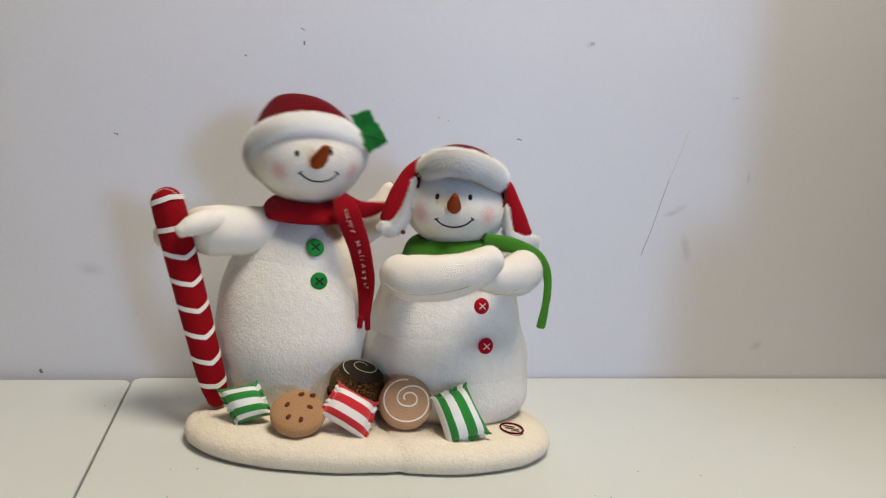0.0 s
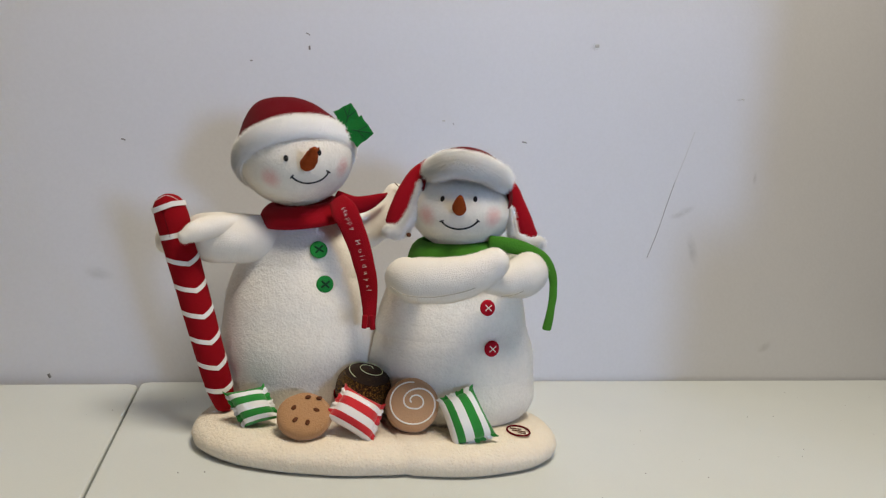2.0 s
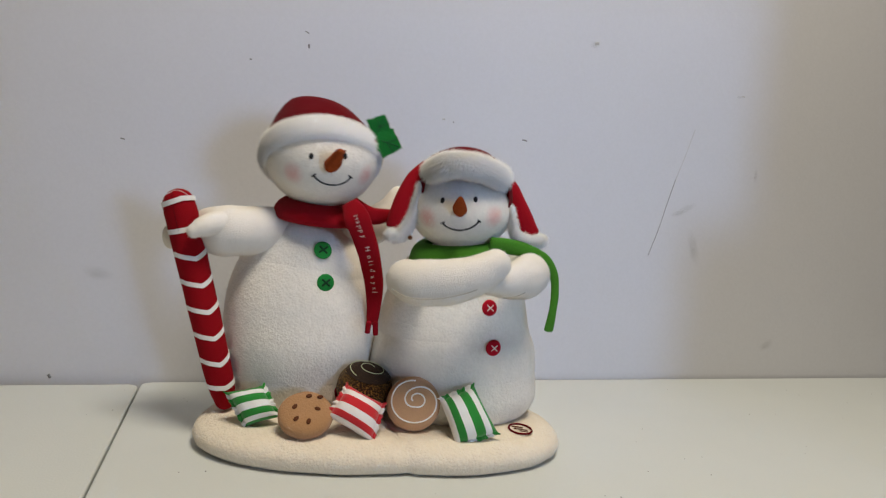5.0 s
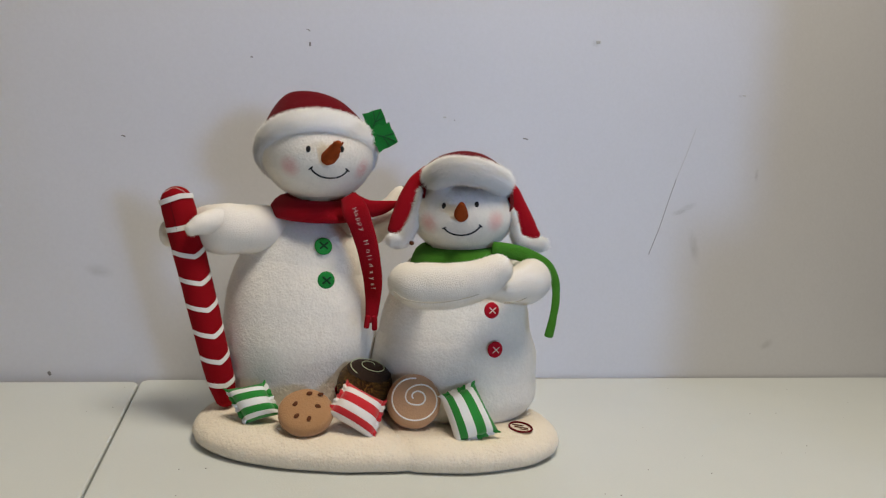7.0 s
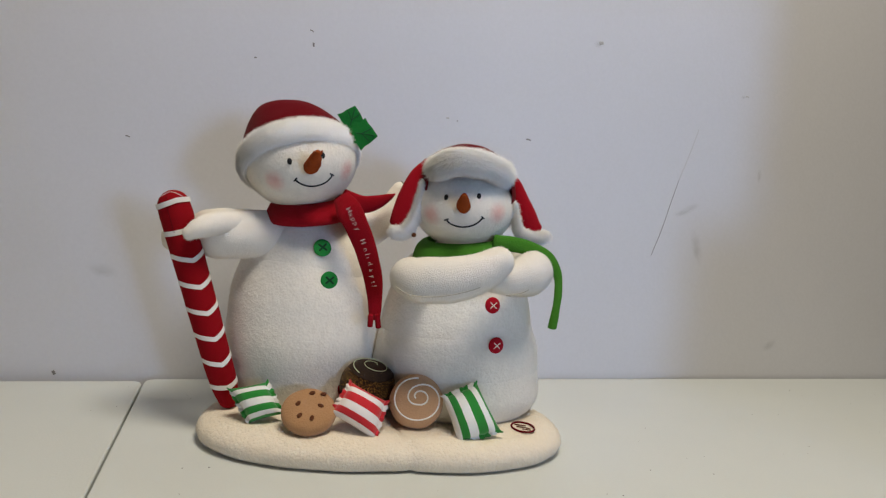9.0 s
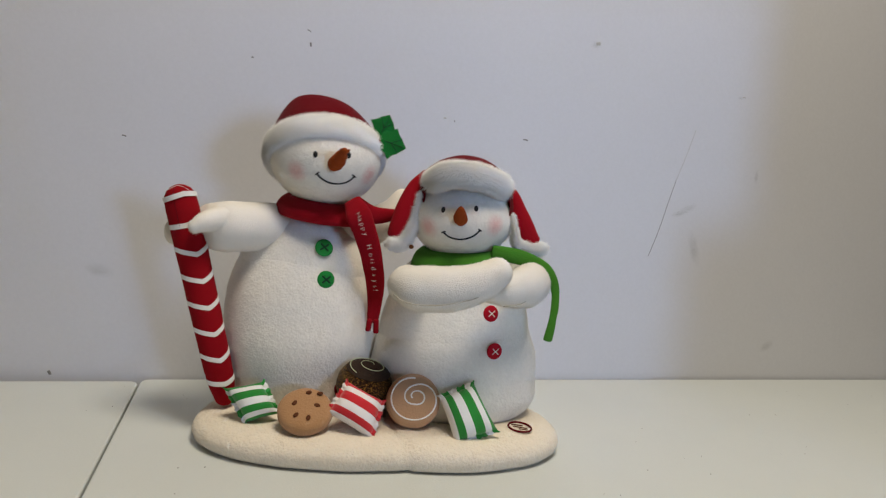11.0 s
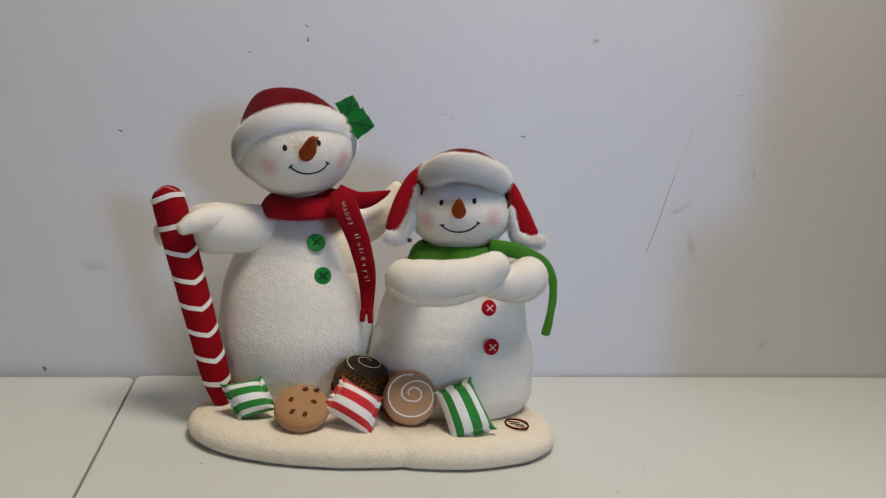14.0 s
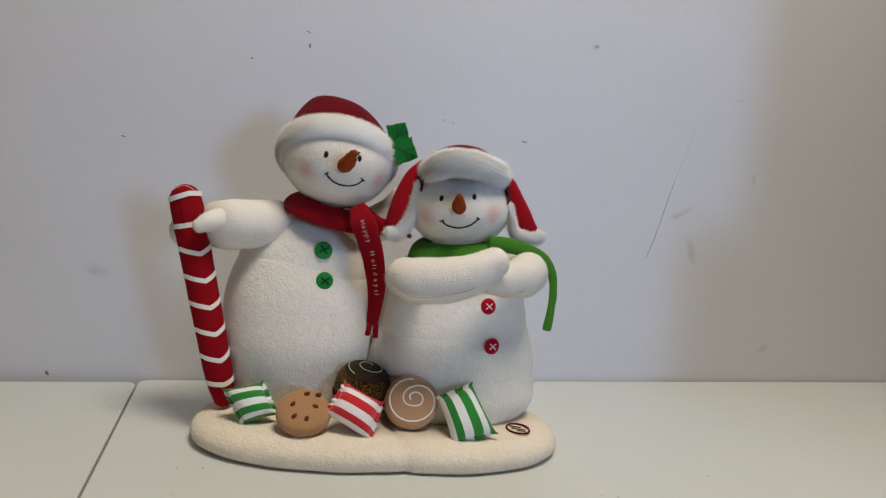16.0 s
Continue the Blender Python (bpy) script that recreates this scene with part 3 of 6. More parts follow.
# ---- the tall snowman
BX, BY = -0.0856, 0.0740
lower = part("body", revolve((BX, BY), [(0.0, 0.022), (0.045, 0.0225), (0.066, 0.033), (0.0725, 0.058), (0.0785, 0.09), (0.0785, 0.117), (0.0754, 0.143), (0.0675, 0.168), (0.0585, 0.184), (0.042, 0.197), (0.018, 0.204), (0.0, 0.205)], 0.84, lump=0.0011),
             FLEECE, toy, "cream fleece body of the tall snowman", pile=21000, length=0.0010)
SP = Vector((-0.0840, 0.0690, 0.1640))
upper = part("shoulder", ball(SP, (0.0668, 0.0495, 0.0615), 56, 36, lump=0.012), FLEECE, toy, "cream fleece shoulders of the tall snowman", origin=SP, pile=12000, length=0.0010)


def sewn_button(owner, c, nrm, r, felt, thread, label):
    nrm = Vector(nrm).normalized()
    bm, rot = button(Vector(c), nrm, r, 0.0022)
    ob = part("button", bm, felt, owner, label)
    for a in (38, -42):
        d = rot @ Vector((math.cos(radians(a)), math.sin(radians(a)), 0))
        p = Vector(c) + nrm * 0.0023
        part("stitch", line([p - d * r * 0.5, p, p + d * r * 0.5], 0.0010 if felt is GBUTTON else 0.0005, 6, 6, nrm), thread, ob if owner is toy else owner, "crossed thread stitch")
    return ob


sewn_button(upper, (-0.0644, 0.0265, 0.1947), (0.28, -0.9, 0.42), 0.0088, GBUTTON, THREADG, "green felt button")
sewn_button(lower, (-0.0597, 0.0195, 0.1625), (0.30, -0.93, 0.15), 0.0086, GBUTTON, THREADG, "green felt button")

# head and hat
HC, HR = Vector((-0.0755, 0.0550, 0.2840)), Vector((0.0550, 0.0555, 0.0472))
NECK = Vector((-0.0790, 0.0600, 0.2300))
head = part("head", ball(HC, HR, 56, 36, lump=0.008), blushing("tall_face_fleece", [head_surface(HC, HR, x, z) - NECK for x, z in ((-0.0990, 0.2700), (-0.0310, 0.2715))], 0.0100), toy, "cream fleece head of the tall snowman", origin=NECK, pile=16500, length=0.0010)


def on_head(x, z, lift=0.0):
    return head_surface(HC, HR, x, z, lift)


for x, z in ((-0.0815, 0.2875), (-0.0512, 0.2895)):
    p = on_head(x, z)
    part("eye", ball(p, (0.0022, 0.0014, 0.0031), 12, 10), BLACK, head, "small black embroidered eye")
mouth = [on_head(x, z, 0.0001) for x, z in ((-0.0785, 0.2700), (-0.0757, 0.2666), (-0.0690, 0.2628), (-0.0612, 0.2618), (-0.0530, 0.2634), (-0.0472, 0.2672), (-0.0450, 0.2705))]
part("mouth", line(mouth, 0.00088, 30), BLACK, head, "black stitched smile")
part("mouth_corner", line([on_head(-0.0800, 0.2688, 0.0002), on_head(-0.0772, 0.2712, 0.0002)], 0.0007, 4), BLACK, head, "short black stitch")
part("mouth_corner", line([on_head(-0.0465, 0.2716, 0.0002), on_head(-0.0436, 0.2692, 0.0002)], 0.0007, 4), BLACK, head, "short black stitch")


def carrot(owner, root, tip, r, blunt):
    """A wrinkled felt carrot with frayed nibs at its tip."""
    root, tip = Vector(root), Vector(tip)
    d = tip - root
    taper = (0.90, 1.04, 0.98, 1.0, 0.80, 0.84, 0.62, 0.60, 0.52) if blunt else (0.90, 1.05, 1.05, 0.96, 0.80, 0.66, 0.46, 0.34, 0.16)
    path = [(*(root + d * (i / 8)), r * k, r * k * 0.95) for i, k in enumerate(taper)]
    bm = tube(path, 32, 18, (0.3, -0.2, 1), lump=0.0018)
    for k in (-1, 0, 1) if blunt else (0,):
        side = Vector((k * r * 0.42, 0, 0.0003 * k * k))
        add_to(bm, tube([(*(tip + side - d * 0.06), 0.0013, 0.0012), (*(tip + side * 1.3 + d * 0.03 + Vector((0, 0, 0.0006))), 0.0008, 0.0008)], 6, 8))
    return part("nose", bm, CARROT, owner, "orange felt carrot nose")


carrot(head, (-0.0630, -0.0020, 0.2795), (-0.0535, -0.0270, 0.2940), 0.0070, True)

ROLLH, BACK = radians(6), radians(30)
HM = Euler((0, ROLLH * -1, 0)).to_matrix() @ Euler((-BACK, 0, 0)).to_matrix()
HATC = Vector((-0.0775, 0.0590, 0.2860))


def hat_band(rx, ry, half, thick, n=72, m=14):
    bm = bmesh.new()
    rings = []
    for j in range(n):
        t = 2 * math.pi * j / n
        ring = []
        for k in range(m):
            s = 2 * math.pi * k / m
            o = 1 + 0.05 * noise.noise(Vector((math.cos(t) * 2, math.sin(t) * 2, 4.5)))
            p = Vector(((rx + thick * math.cos(s)) * math.cos(t), (ry + thick * math.cos(s)) * math.sin(t), half * o * math.sin(s)))
            ring.append(HATC + HM @ p)
        rings.append(ring)
    vs = [[bm.verts.new(q) for q in r] for r in rings]
    for a in range(n):
        for k in range(m):
            bm.faces.new((vs[a][k], vs[a][(k + 1) % m], vs[(a + 1) % n][(k + 1) % m], vs[(a + 1) % n][k]))
    return bm


crown = ball(HATC, (0.0585, 0.0600, 0.0590), 48, 30, HM, lump=0.03)
hinv = HM.inverted()
bmesh.ops.delete(crown, geom=[v for v in crown.verts if (hinv @ (v.co - HATC)).z < 0.0], context="VERTS")
for v in crown.verts:
    q = hinv @ (v.co - HATC)
    tall = max(0.0, min(1.0, q.z / 0.0575))
    pinch = 1 - 0.06 * math.sin(math.pi * tall)
    q.x, q.y = q.x * pinch - 0.010 * tall ** 2, q.y * pinch
    v.co = HATC + HM @ q
hat = part("hat", crown, HATRED, head, "dark red velour hat")
band = hat_band(0.0535, 0.0560, 0.0125, 0.0060)
fur = strands(band, 26000, 0.0036, 0.00016, 5, 0.36, (0, 0, 0.15))
part("hat_brim", band, FUR, head, "white plush hat brim")
part("brim_fur", fur, FURTIP, head, "white plush pile", smooth=None)


def holly_leaf(c, d, nrm, size):
    """A pointed, scalloped felt leaf with a raised middle vein."""
    c, d, nrm = Vector(c), Vector(d).normalized(), Vector(nrm).normalized()
    s = d.cross(nrm).normalized()
    shape = [(0.0, 0.18), (0.08, 0.46), (0.24, 0.40), (0.36, 0.40), (0.52, 0.60), (0.66, 0.40), (0.80, 0.30), (0.92, 0.16), (1.05, 0.01)]
    bm = bmesh.new()
    top = []
    for t, w in shape:
        lift = nrm * (0.0014 * math.sin(t * 3.1))
        mid = c + d * size * t + lift
        top.append([bm.verts.new(mid + s * size * w * k + nrm * (0.0012 if k == 0 else 0)) for k in (-1, 0, 1)] + [bm.verts.new(mid + s * size * w * k - nrm * 0.0012) for k in (1, 0, -1)])
    for a, b in zip(top, top[1:]):
        for i in range(6):
            bm.faces.new((a[i], a[(i + 1) % 6], b[(i + 1) % 6], b[i]))
    bm.faces.new(top[0])
    bm.faces.new(list(reversed(top[-1])))
    leaf = part("holly_leaf", bm, HOLLY, head, "dark green felt holly leaf", smooth=False)
    vein = line([c + d * size * 0.25 + nrm * 0.0026, c + d * size * 0.9 + nrm * 0.0022], 0.0004, 4, 6, nrm)
    for k in (-1, 1):
        add_to(vein, line([c + d * size * 0.45 + nrm * 0.0026, c + (d * 0.78 + s * k * 0.24) * size + nrm * 0.0020], 0.0004, 4, 6, nrm))
    part("leaf_vein", vein, THREADG, head, "stitched leaf vein")


holly_leaf((-0.0260, 0.0440, 0.3080), (0.40, 0.05, 1.0), (0.25, -0.95, 0.1), 0.0245)
holly_leaf((-0.0255, 0.0420, 0.3075), (1.0, 0.0, -0.25), (0.25, -0.95, 0.1), 0.0270)
for x, z in ((-0.0275, 0.3085), (-0.0250, 0.3045)):
    part("holly_berry", ball((x, 0.0405, z), (0.0023, 0.0023, 0.0023), 10, 8), RED, head, "red holly berry")

# scarf of the tall snowman
def scarf_ring(c, rx, ry, half, thick, sag, tilt=0.0, cone=0.006):
    bm = bmesh.new()
    n, m = 56, 14
    vs = []
    for j in range(n):
        t = 2 * math.pi * j / n
        row = []
        for k in range(m):
            s = 2 * math.pi * k / m
            fold = 0.0010 * math.sin(s * 3 + t * 2) + 0.0007 * noise.noise(Vector((math.cos(t), math.sin(t), s)) * 3)
            rr = (thick + fold) * math.cos(s) - cone * math.sin(s)
            z = half * math.sin(s) + sag * math.sin(t) + tilt * math.cos(t)
            row.append(bm.verts.new(Vector(c) + Vector(((rx + rr) * math.cos(t), (ry + rr) * math.sin(t), z))))
        vs.append(row)
    for j in range(n):
        for k in range(m):
            bm.faces.new((vs[j][k], vs[j][(k + 1) % m], vs[(j + 1) % n][(k + 1) % m], vs[(j + 1) % n][k]))
    return bm


scarf = part("scarf", scarf_ring((-0.0760, 0.0620, 0.2305), 0.0362, 0.0365, 0.0104, 0.0078, 0.0030), RED, toy, "red fleece scarf round the neck", origin=SP)
KNOT = Vector((-0.0400, 0.0100, 0.2370))
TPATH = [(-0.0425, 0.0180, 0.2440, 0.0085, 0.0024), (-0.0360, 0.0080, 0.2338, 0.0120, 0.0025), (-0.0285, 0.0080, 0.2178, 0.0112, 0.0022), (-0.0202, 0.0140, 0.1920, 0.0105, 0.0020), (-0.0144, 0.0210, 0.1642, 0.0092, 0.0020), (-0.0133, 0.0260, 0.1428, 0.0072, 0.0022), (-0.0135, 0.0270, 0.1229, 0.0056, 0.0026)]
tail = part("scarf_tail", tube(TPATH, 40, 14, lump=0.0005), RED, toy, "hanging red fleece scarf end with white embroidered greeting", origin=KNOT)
for dx, dz in ((-0.0042, 0.1238), (0.0036, 0.1222)):
    part("fringe", tube([(-0.0142 + dx * 0.8, -0.0040, 0.1330, 0.0028, 0.0020), (-0.0142 + dx, -0.0042, dz, 0.0026, 0.0018)], 6, 8), RED, tail, "cut fringe strip")
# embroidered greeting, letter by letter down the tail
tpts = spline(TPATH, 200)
word = "Happy Holidays!"
wide = [0.5 if c in "il!" else 1.25 if c == "H" else 0.95 for c in word]
for i, ch in enumerate(word):
    if ch == " ":
        continue
    k = 30 + int((sum(wide[:i]) + wide[i] / 2) * 8.6)
    p, q = tpts[k], tpts[min(k + 6, 200)]
    d = Vector((q - p)[:3]).normalized()
    side = d.cross(Vector((0, -1, 0))).normalized()
    nrm = side.cross(d).normalized()
    if nrm.y > 0:
        nrm = -nrm
    cu = bpy.data.curves.new("letter", "FONT")
    cu.body, cu.size, cu.extrude, cu.align_x, cu.align_y, cu.offset = ch, 0.0072, 0.0002, "CENTER", "CENTER", -0.00022
    scrap = new("letter", cu)
    me = bpy.data.meshes.new_from_object(scrap.evaluated_get(bpy.context.evaluated_depsgraph_get()))
    bpy.data.objects.remove(scrap)
    up = nrm.cross(d).normalized()
    m = Matrix((d, up, nrm)).transposed().to_4x4()
    me.transform(Matrix.Translation(Vector(p[:3]) + nrm * 0.0026) @ m)
    bm = bmesh.new()
    bm.from_mesh(me)
    bpy.data.meshes.remove(me)
    part("letter", bm, THREADW, tail, "white embroidered letter", smooth=False)

backtail = part("scarf_end", tube([(-0.0420, 0.0500, 0.2400, 0.0085, 0.0030), (-0.0250, 0.0480, 0.2330, 0.0090, 0.0035), (-0.0100, 0.0480, 0.2345, 0.0070, 0.0030), (0.0030, 0.0500, 0.2385, 0.0035, 0.0022), (0.0080, 0.0520, 0.2410, 0.0012, 0.0012)], 24, 12, lump=0.0008), RED, toy,
                "red fleece scarf end over the shoulder", origin=SP)

# arms of the tall snowman, and the candy cane
ARM = Vector((-0.1100, 0.0480, 0.2030))
arm = part("arm", tube([(-0.0900, 0.0880, 0.1960, 0.0200, 0.0200), (-0.1180, 0.0560, 0.2040, 0.0235, 0.0225), (-0.1400, 0.0350, 0.2060, 0.0240, 0.0225), (-0.1580, 0.0270, 0.2060, 0.0240, 0.0205), (-0.1720, 0.0310, 0.2050, 0.0228, 0.0160), (-0.1860, 0.0400, 0.2020, 0.0185, 0.0110), (-0.1950, 0.0430, 0.2000, 0.0120, 0.0080)], 34, 24, lump=0.0012),
           PLUSH, toy, "cream plush arm holding the candy cane", origin=ARM, pile=12000, length=0.0010)
part("mitten", tube([(-0.1650, 0.0400, 0.1980, 0.0180, 0.0130), (-0.1900, 0.0480, 0.1980, 0.0170, 0.0120), (-0.2140, 0.0450, 0.1960, 0.0130, 0.0100)], 14, 18, lump=0.001), PLUSH, arm, "cream plush mitten behind the cane")
arm2 = part("arm", tube([(-0.0420, 0.0720, 0.2080, 0.0230, 0.0220), (-0.0200, 0.0720, 0.2120, 0.0200, 0.0190), (0.0000, 0.0720, 0.2270, 0.0170, 0.0160), (0.0115, 0.0720, 0.2450, 0.0120, 0.0110)], 24, 20, lump=0.001), PLUSH, toy,
            "cream plush arm round the other snowman", origin=(-0.0420, 0.0720, 0.2080))
part("mitten_seam", line([(0.0110, 0.0600, 0.2570), (0.0145, 0.0590, 0.2530), (0.0190, 0.0600, 0.2490)], 0.0005, 8), CHIP, arm2, "dark thread seam")

CB, CT = Vector((-0.1530, 0.0300, 0.0380)), Vector((-0.2065, 0.0240, 0.2420))
cd = (CT - CB).normalized()
CL = (CT - CB).length
cane_path = [(*(CB + cd * s), w, w) for s, w in ((0, 0.0100), (0.02, 0.0132), (0.08, 0.0144), (0.14, 0.0150), (0.18, 0.0154), (CL - 0.022, 0.0156), (CL - 0.0135, 0.0150))]
cane = part("candy_cane", tube(cane_path, 40, 28, lump=0.0004), CANERED, toy, "red felt candy cane with white ribbon stripes", origin=CB)
part("thumb", tube([(-0.1270, 0.0500, 0.2130, 0.0100, 0.0080), (-0.1480, 0.0290, 0.2150, 0.0112, 0.0098), (-0.1650, 0.0150, 0.2140, 0.0110, 0.0098), (-0.1765, 0.0060, 0.2105, 0.0098, 0.0082), (-0.1840, 0.0020, 0.2068, 0.0068, 0.0060)], 20, 20, lump=0.0010), PLUSH, cane,
     "cream plush thumb sewn over the cane", pile=2500, length=0.0010)
cs = Vector((0, -1, 0)).cross(cd).normalized()
cn = cd.cross(cs).normalized()


def cane_band(s, half, vee):
    """A ribbon round the cane; vee is how far it dips towards its point."""
    bm = bmesh.new()
    n = 40
    rows = []
    r0 = float(np.interp(s, (0, 0.02, 0.08, 0.14, 0.18, CL), (0.0100, 0.0132, 0.0144, 0.0150, 0.0154, 0.0156))) + (0.0003 if s > 0.06 else 0.0006)
    for j in range(n):
        t = 2 * math.pi * j / n
        a = (t - math.pi * 0.5 - 0.5 + math.pi) % (2 * math.pi) - math.pi
        dip = -vee * max(0.0, 1 - abs(a) / 1.35)
        o = cs * math.cos(t) + cn * math.sin(t)
        rows.append([bm.verts.new(CB + cd * (s + dip + k) + o * r) for k, r in ((-half, r0 - 0.0005), (-half * 0.97, r0), (half * 0.97, r0), (half, r0 - 0.0005))])
    for j in range(n):
        for k in range(3):
            bm.faces.new((rows[j][k], rows[(j + 1) % n][k], rows[(j + 1) % n][k + 1], rows[j][k + 1]))
    part("ribbon_stripe", bm, WHITE, cane, "white ribbon stripe", smooth=False)


for s, vee in ((0.0185, 0.004), (0.046, 0.0075), (0.0725, 0.0075), (0.099, 0.0075), (0.1255, 0.0075), (0.1520, 0.0075), (0.1735, 0.0), (0.2000, -0.003)):
    cane_band(s, 0.0024, vee)
front = (cn * 0.96 + cs * 0.15).normalized()
if front.y > 0:
    front = -front
part("cane_seam", line([CT + cd * 0.0005 + front * 0.003, CT - cd * 0.0040 + front * 0.0118, CT - cd * 0.014 + front * 0.0153, CT - cd * 0.026 + front * 0.0155, CT - cd * 0.040 + front * 0.0154], 0.00025, 20), HATRED, cane, "dark stitched seam")
part("cane_piping", line([CT - cd * 0.0105 - cs * 0.0150 + front * 0.004, CT - cd * 0.0030 - cs * 0.0095 + front * 0.0075, CT + cd * 0.0002 - cs * 0.002 + front * 0.0060, CT - cd * 0.0020 + cs * 0.006 + front * 0.0090], 0.00022, 20), WHITE, cane, "fine white thread piping")

# ---- the short snowman
RX, RY = 0.0772, 0.0610
foot = part("body", revolve((RX, RY), [(0.0, 0.0225), (0.060, 0.0230), (0.0800, 0.0300), (0.0884, 0.046), (0.0880, 0.062), (0.0862, 0.074), (0.0822, 0.085), (0.0730, 0.095), (0.046, 0.102), (0.0, 0.104)], 0.78, lump=0.0013), FLEECE, toy,
            "cream fleece lower body of the short snowman", pile=13500, length=0.0010)
MID = Vector((0.0775, 0.0480, 0.09))
middle = part("waist", revolve((RX, RY), [(0.0, 0.036), (0.060, 0.040), (0.0785, 0.052), (0.0868, 0.068), (0.0866, 0.084), (0.0840, 0.099), (0.0798, 0.110), (0.0752, 0.122), (0.0665, 0.134), (0.040, 0.144), (0.0, 0.146)], 0.78, lump=0.0013), FLEECE, toy,
              "cream fleece waist of the short snowman", origin=MID, pile=13500, length=0.0010)
TOP = Vector((0.0775, 0.0480, 0.15))
chest = part("chest", revolve((RX - 0.0015, RY), [(0.0, 0.066), (0.050, 0.072), (0.0715, 0.086), (0.0790, 0.103), (0.0786, 0.116), (0.0748, 0.136), (0.0685, 0.155), (0.0575, 0.176), (0.0410, 0.191), (0.018, 0.199), (0.0, 0.200)], 0.78, lump=0.001), FLEECE, toy,
             "cream fleece chest of the short snowman", origin=TOP, pile=13500, length=0.0010)
sewn_button(chest, (0.1033, 0.0085, 0.1430), (0.30, -0.94, 0.16), 0.0082, RBUTTON, THREADW, "red felt button")
sewn_button(middle, (0.1085, 0.0010, 0.1056), (0.33, -0.94, 0.05), 0.0082, RBUTTON, THREADW, "red felt button")

SC, SR = Vector((0.0705, 0.0400, 0.2340)), Vector((0.0515, 0.0500, 0.0400))
NECK2 = Vector((0.0735, 0.0450, 0.1950))
head2 = part("head", ball(SC, SR, 52, 34, lump=0.008), blushing("short_face_fleece", [head_surface(SC, SR, x, z) - NECK2 for x, z in ((0.0345, 0.2255), (0.0990, 0.2318))], 0.0100), toy, "cream fleece head of the short snowman", origin=NECK2, pile=13500, length=0.0010)


def on_head2(x, z, lift=0.0):
    return head_surface(SC, SR, x, z, lift)


for x, z in ((0.0474, 0.2435), (0.0780, 0.2470)):
    part("eye", ball(on_head2(x, z), (0.0021, 0.0014, 0.0030), 12, 10), BLACK, head2, "small black embroidered eye")
mouth = [on_head2(x, z, 0.0001) for x, z in ((0.0492, 0.2222), (0.0535, 0.2190), (0.0590, 0.2172), (0.0660, 0.2168), (0.0735, 0.2188), (0.0790, 0.2222), (0.0830, 0.2266))]
part("mouth", line(mouth, 0.00088, 30), BLACK, head2, "black stitched smile")
part("mouth_corner", line([on_head2(0.0476, 0.2218, 0.0002), on_head2(0.0505, 0.2232, 0.0002)], 0.0007, 4), BLACK, head2, "short black stitch")
part("mouth_corner", line([on_head2(0.0818, 0.2280, 0.0002), on_head2(0.0845, 0.2262, 0.0002)], 0.0007, 4), BLACK, head2, "short black stitch")
carrot(head2, (0.0640, -0.0080, 0.2345), (0.0608, -0.0290, 0.2480), 0.0066, False)

DC = Vector((0.0722, 0.0450, 0.2460))
crown = ball(DC, (0.0530, 0.0500, 0.0510), 48, 30, lump=0.02)
bmesh.ops.delete(crown, geom=[v for v in crown.verts if v.co.z < 0.2400 or (v.co.z < 0.262 and v.co.y < 0.012)], context="VERTS")
part("hat", crown, HATRED, head2, "red fleece trapper hat")
BR = [(0.0280, 0.0180, 0.2660, 0.0115, 0.0070), (0.0340, -0.0030, 0.2710, 0.0118, 0.0080), (0.0450, -0.0140, 0.2755, 0.0122, 0.0085), (0.0640, -0.0170, 0.2765, 0.0122, 0.0085), (0.0850, -0.0120, 0.2745, 0.0118, 0.0085), (0.1030, -0.0010, 0.2690, 0.0112, 0.0080), (0.1130, 0.0180, 0.2640, 0.0115, 0.0070)]
BR = [(0.0697 + (q[0] - 0.0677) * 0.85, q[1] + 0.0075, q[2] + 0.0022, q[3] * 0.86, q[4]) for q in BR]
brim = tube(BR, 44, 18, (0.0, -1, 0.15), lump=0.0012)
fur = strands(brim, 20000, 0.0052, 0.00017, 8, 0.30, (0.05, 0, -0.25), keep=lambda q: q.y < 0.03)
part("hat_brim", brim, FUR, head2, "shaggy white fur hat brim")
part("brim_fur", fur, FURTIP, head2, "shaggy white fur", smooth=None)


def ear_flap(red, white, seed):
    part("ear_flap", tube(red, 24, 16, (0, -1, 0), lump=0.0008), RED, head2, "red fleece ear flap")
    lining = tube(white, 24, 14, (0, -1, 0), lump=0.0010)
    fur = strands(lining, 7000, 0.0042, 0.00016, seed, 0.55, (0, -0.1, -0.45))
    part("flap_lining", lining, FUR, head2, "white fur lining")
    part("lining_fur", fur, FURTIP, head2, "shaggy white fur", smooth=None)


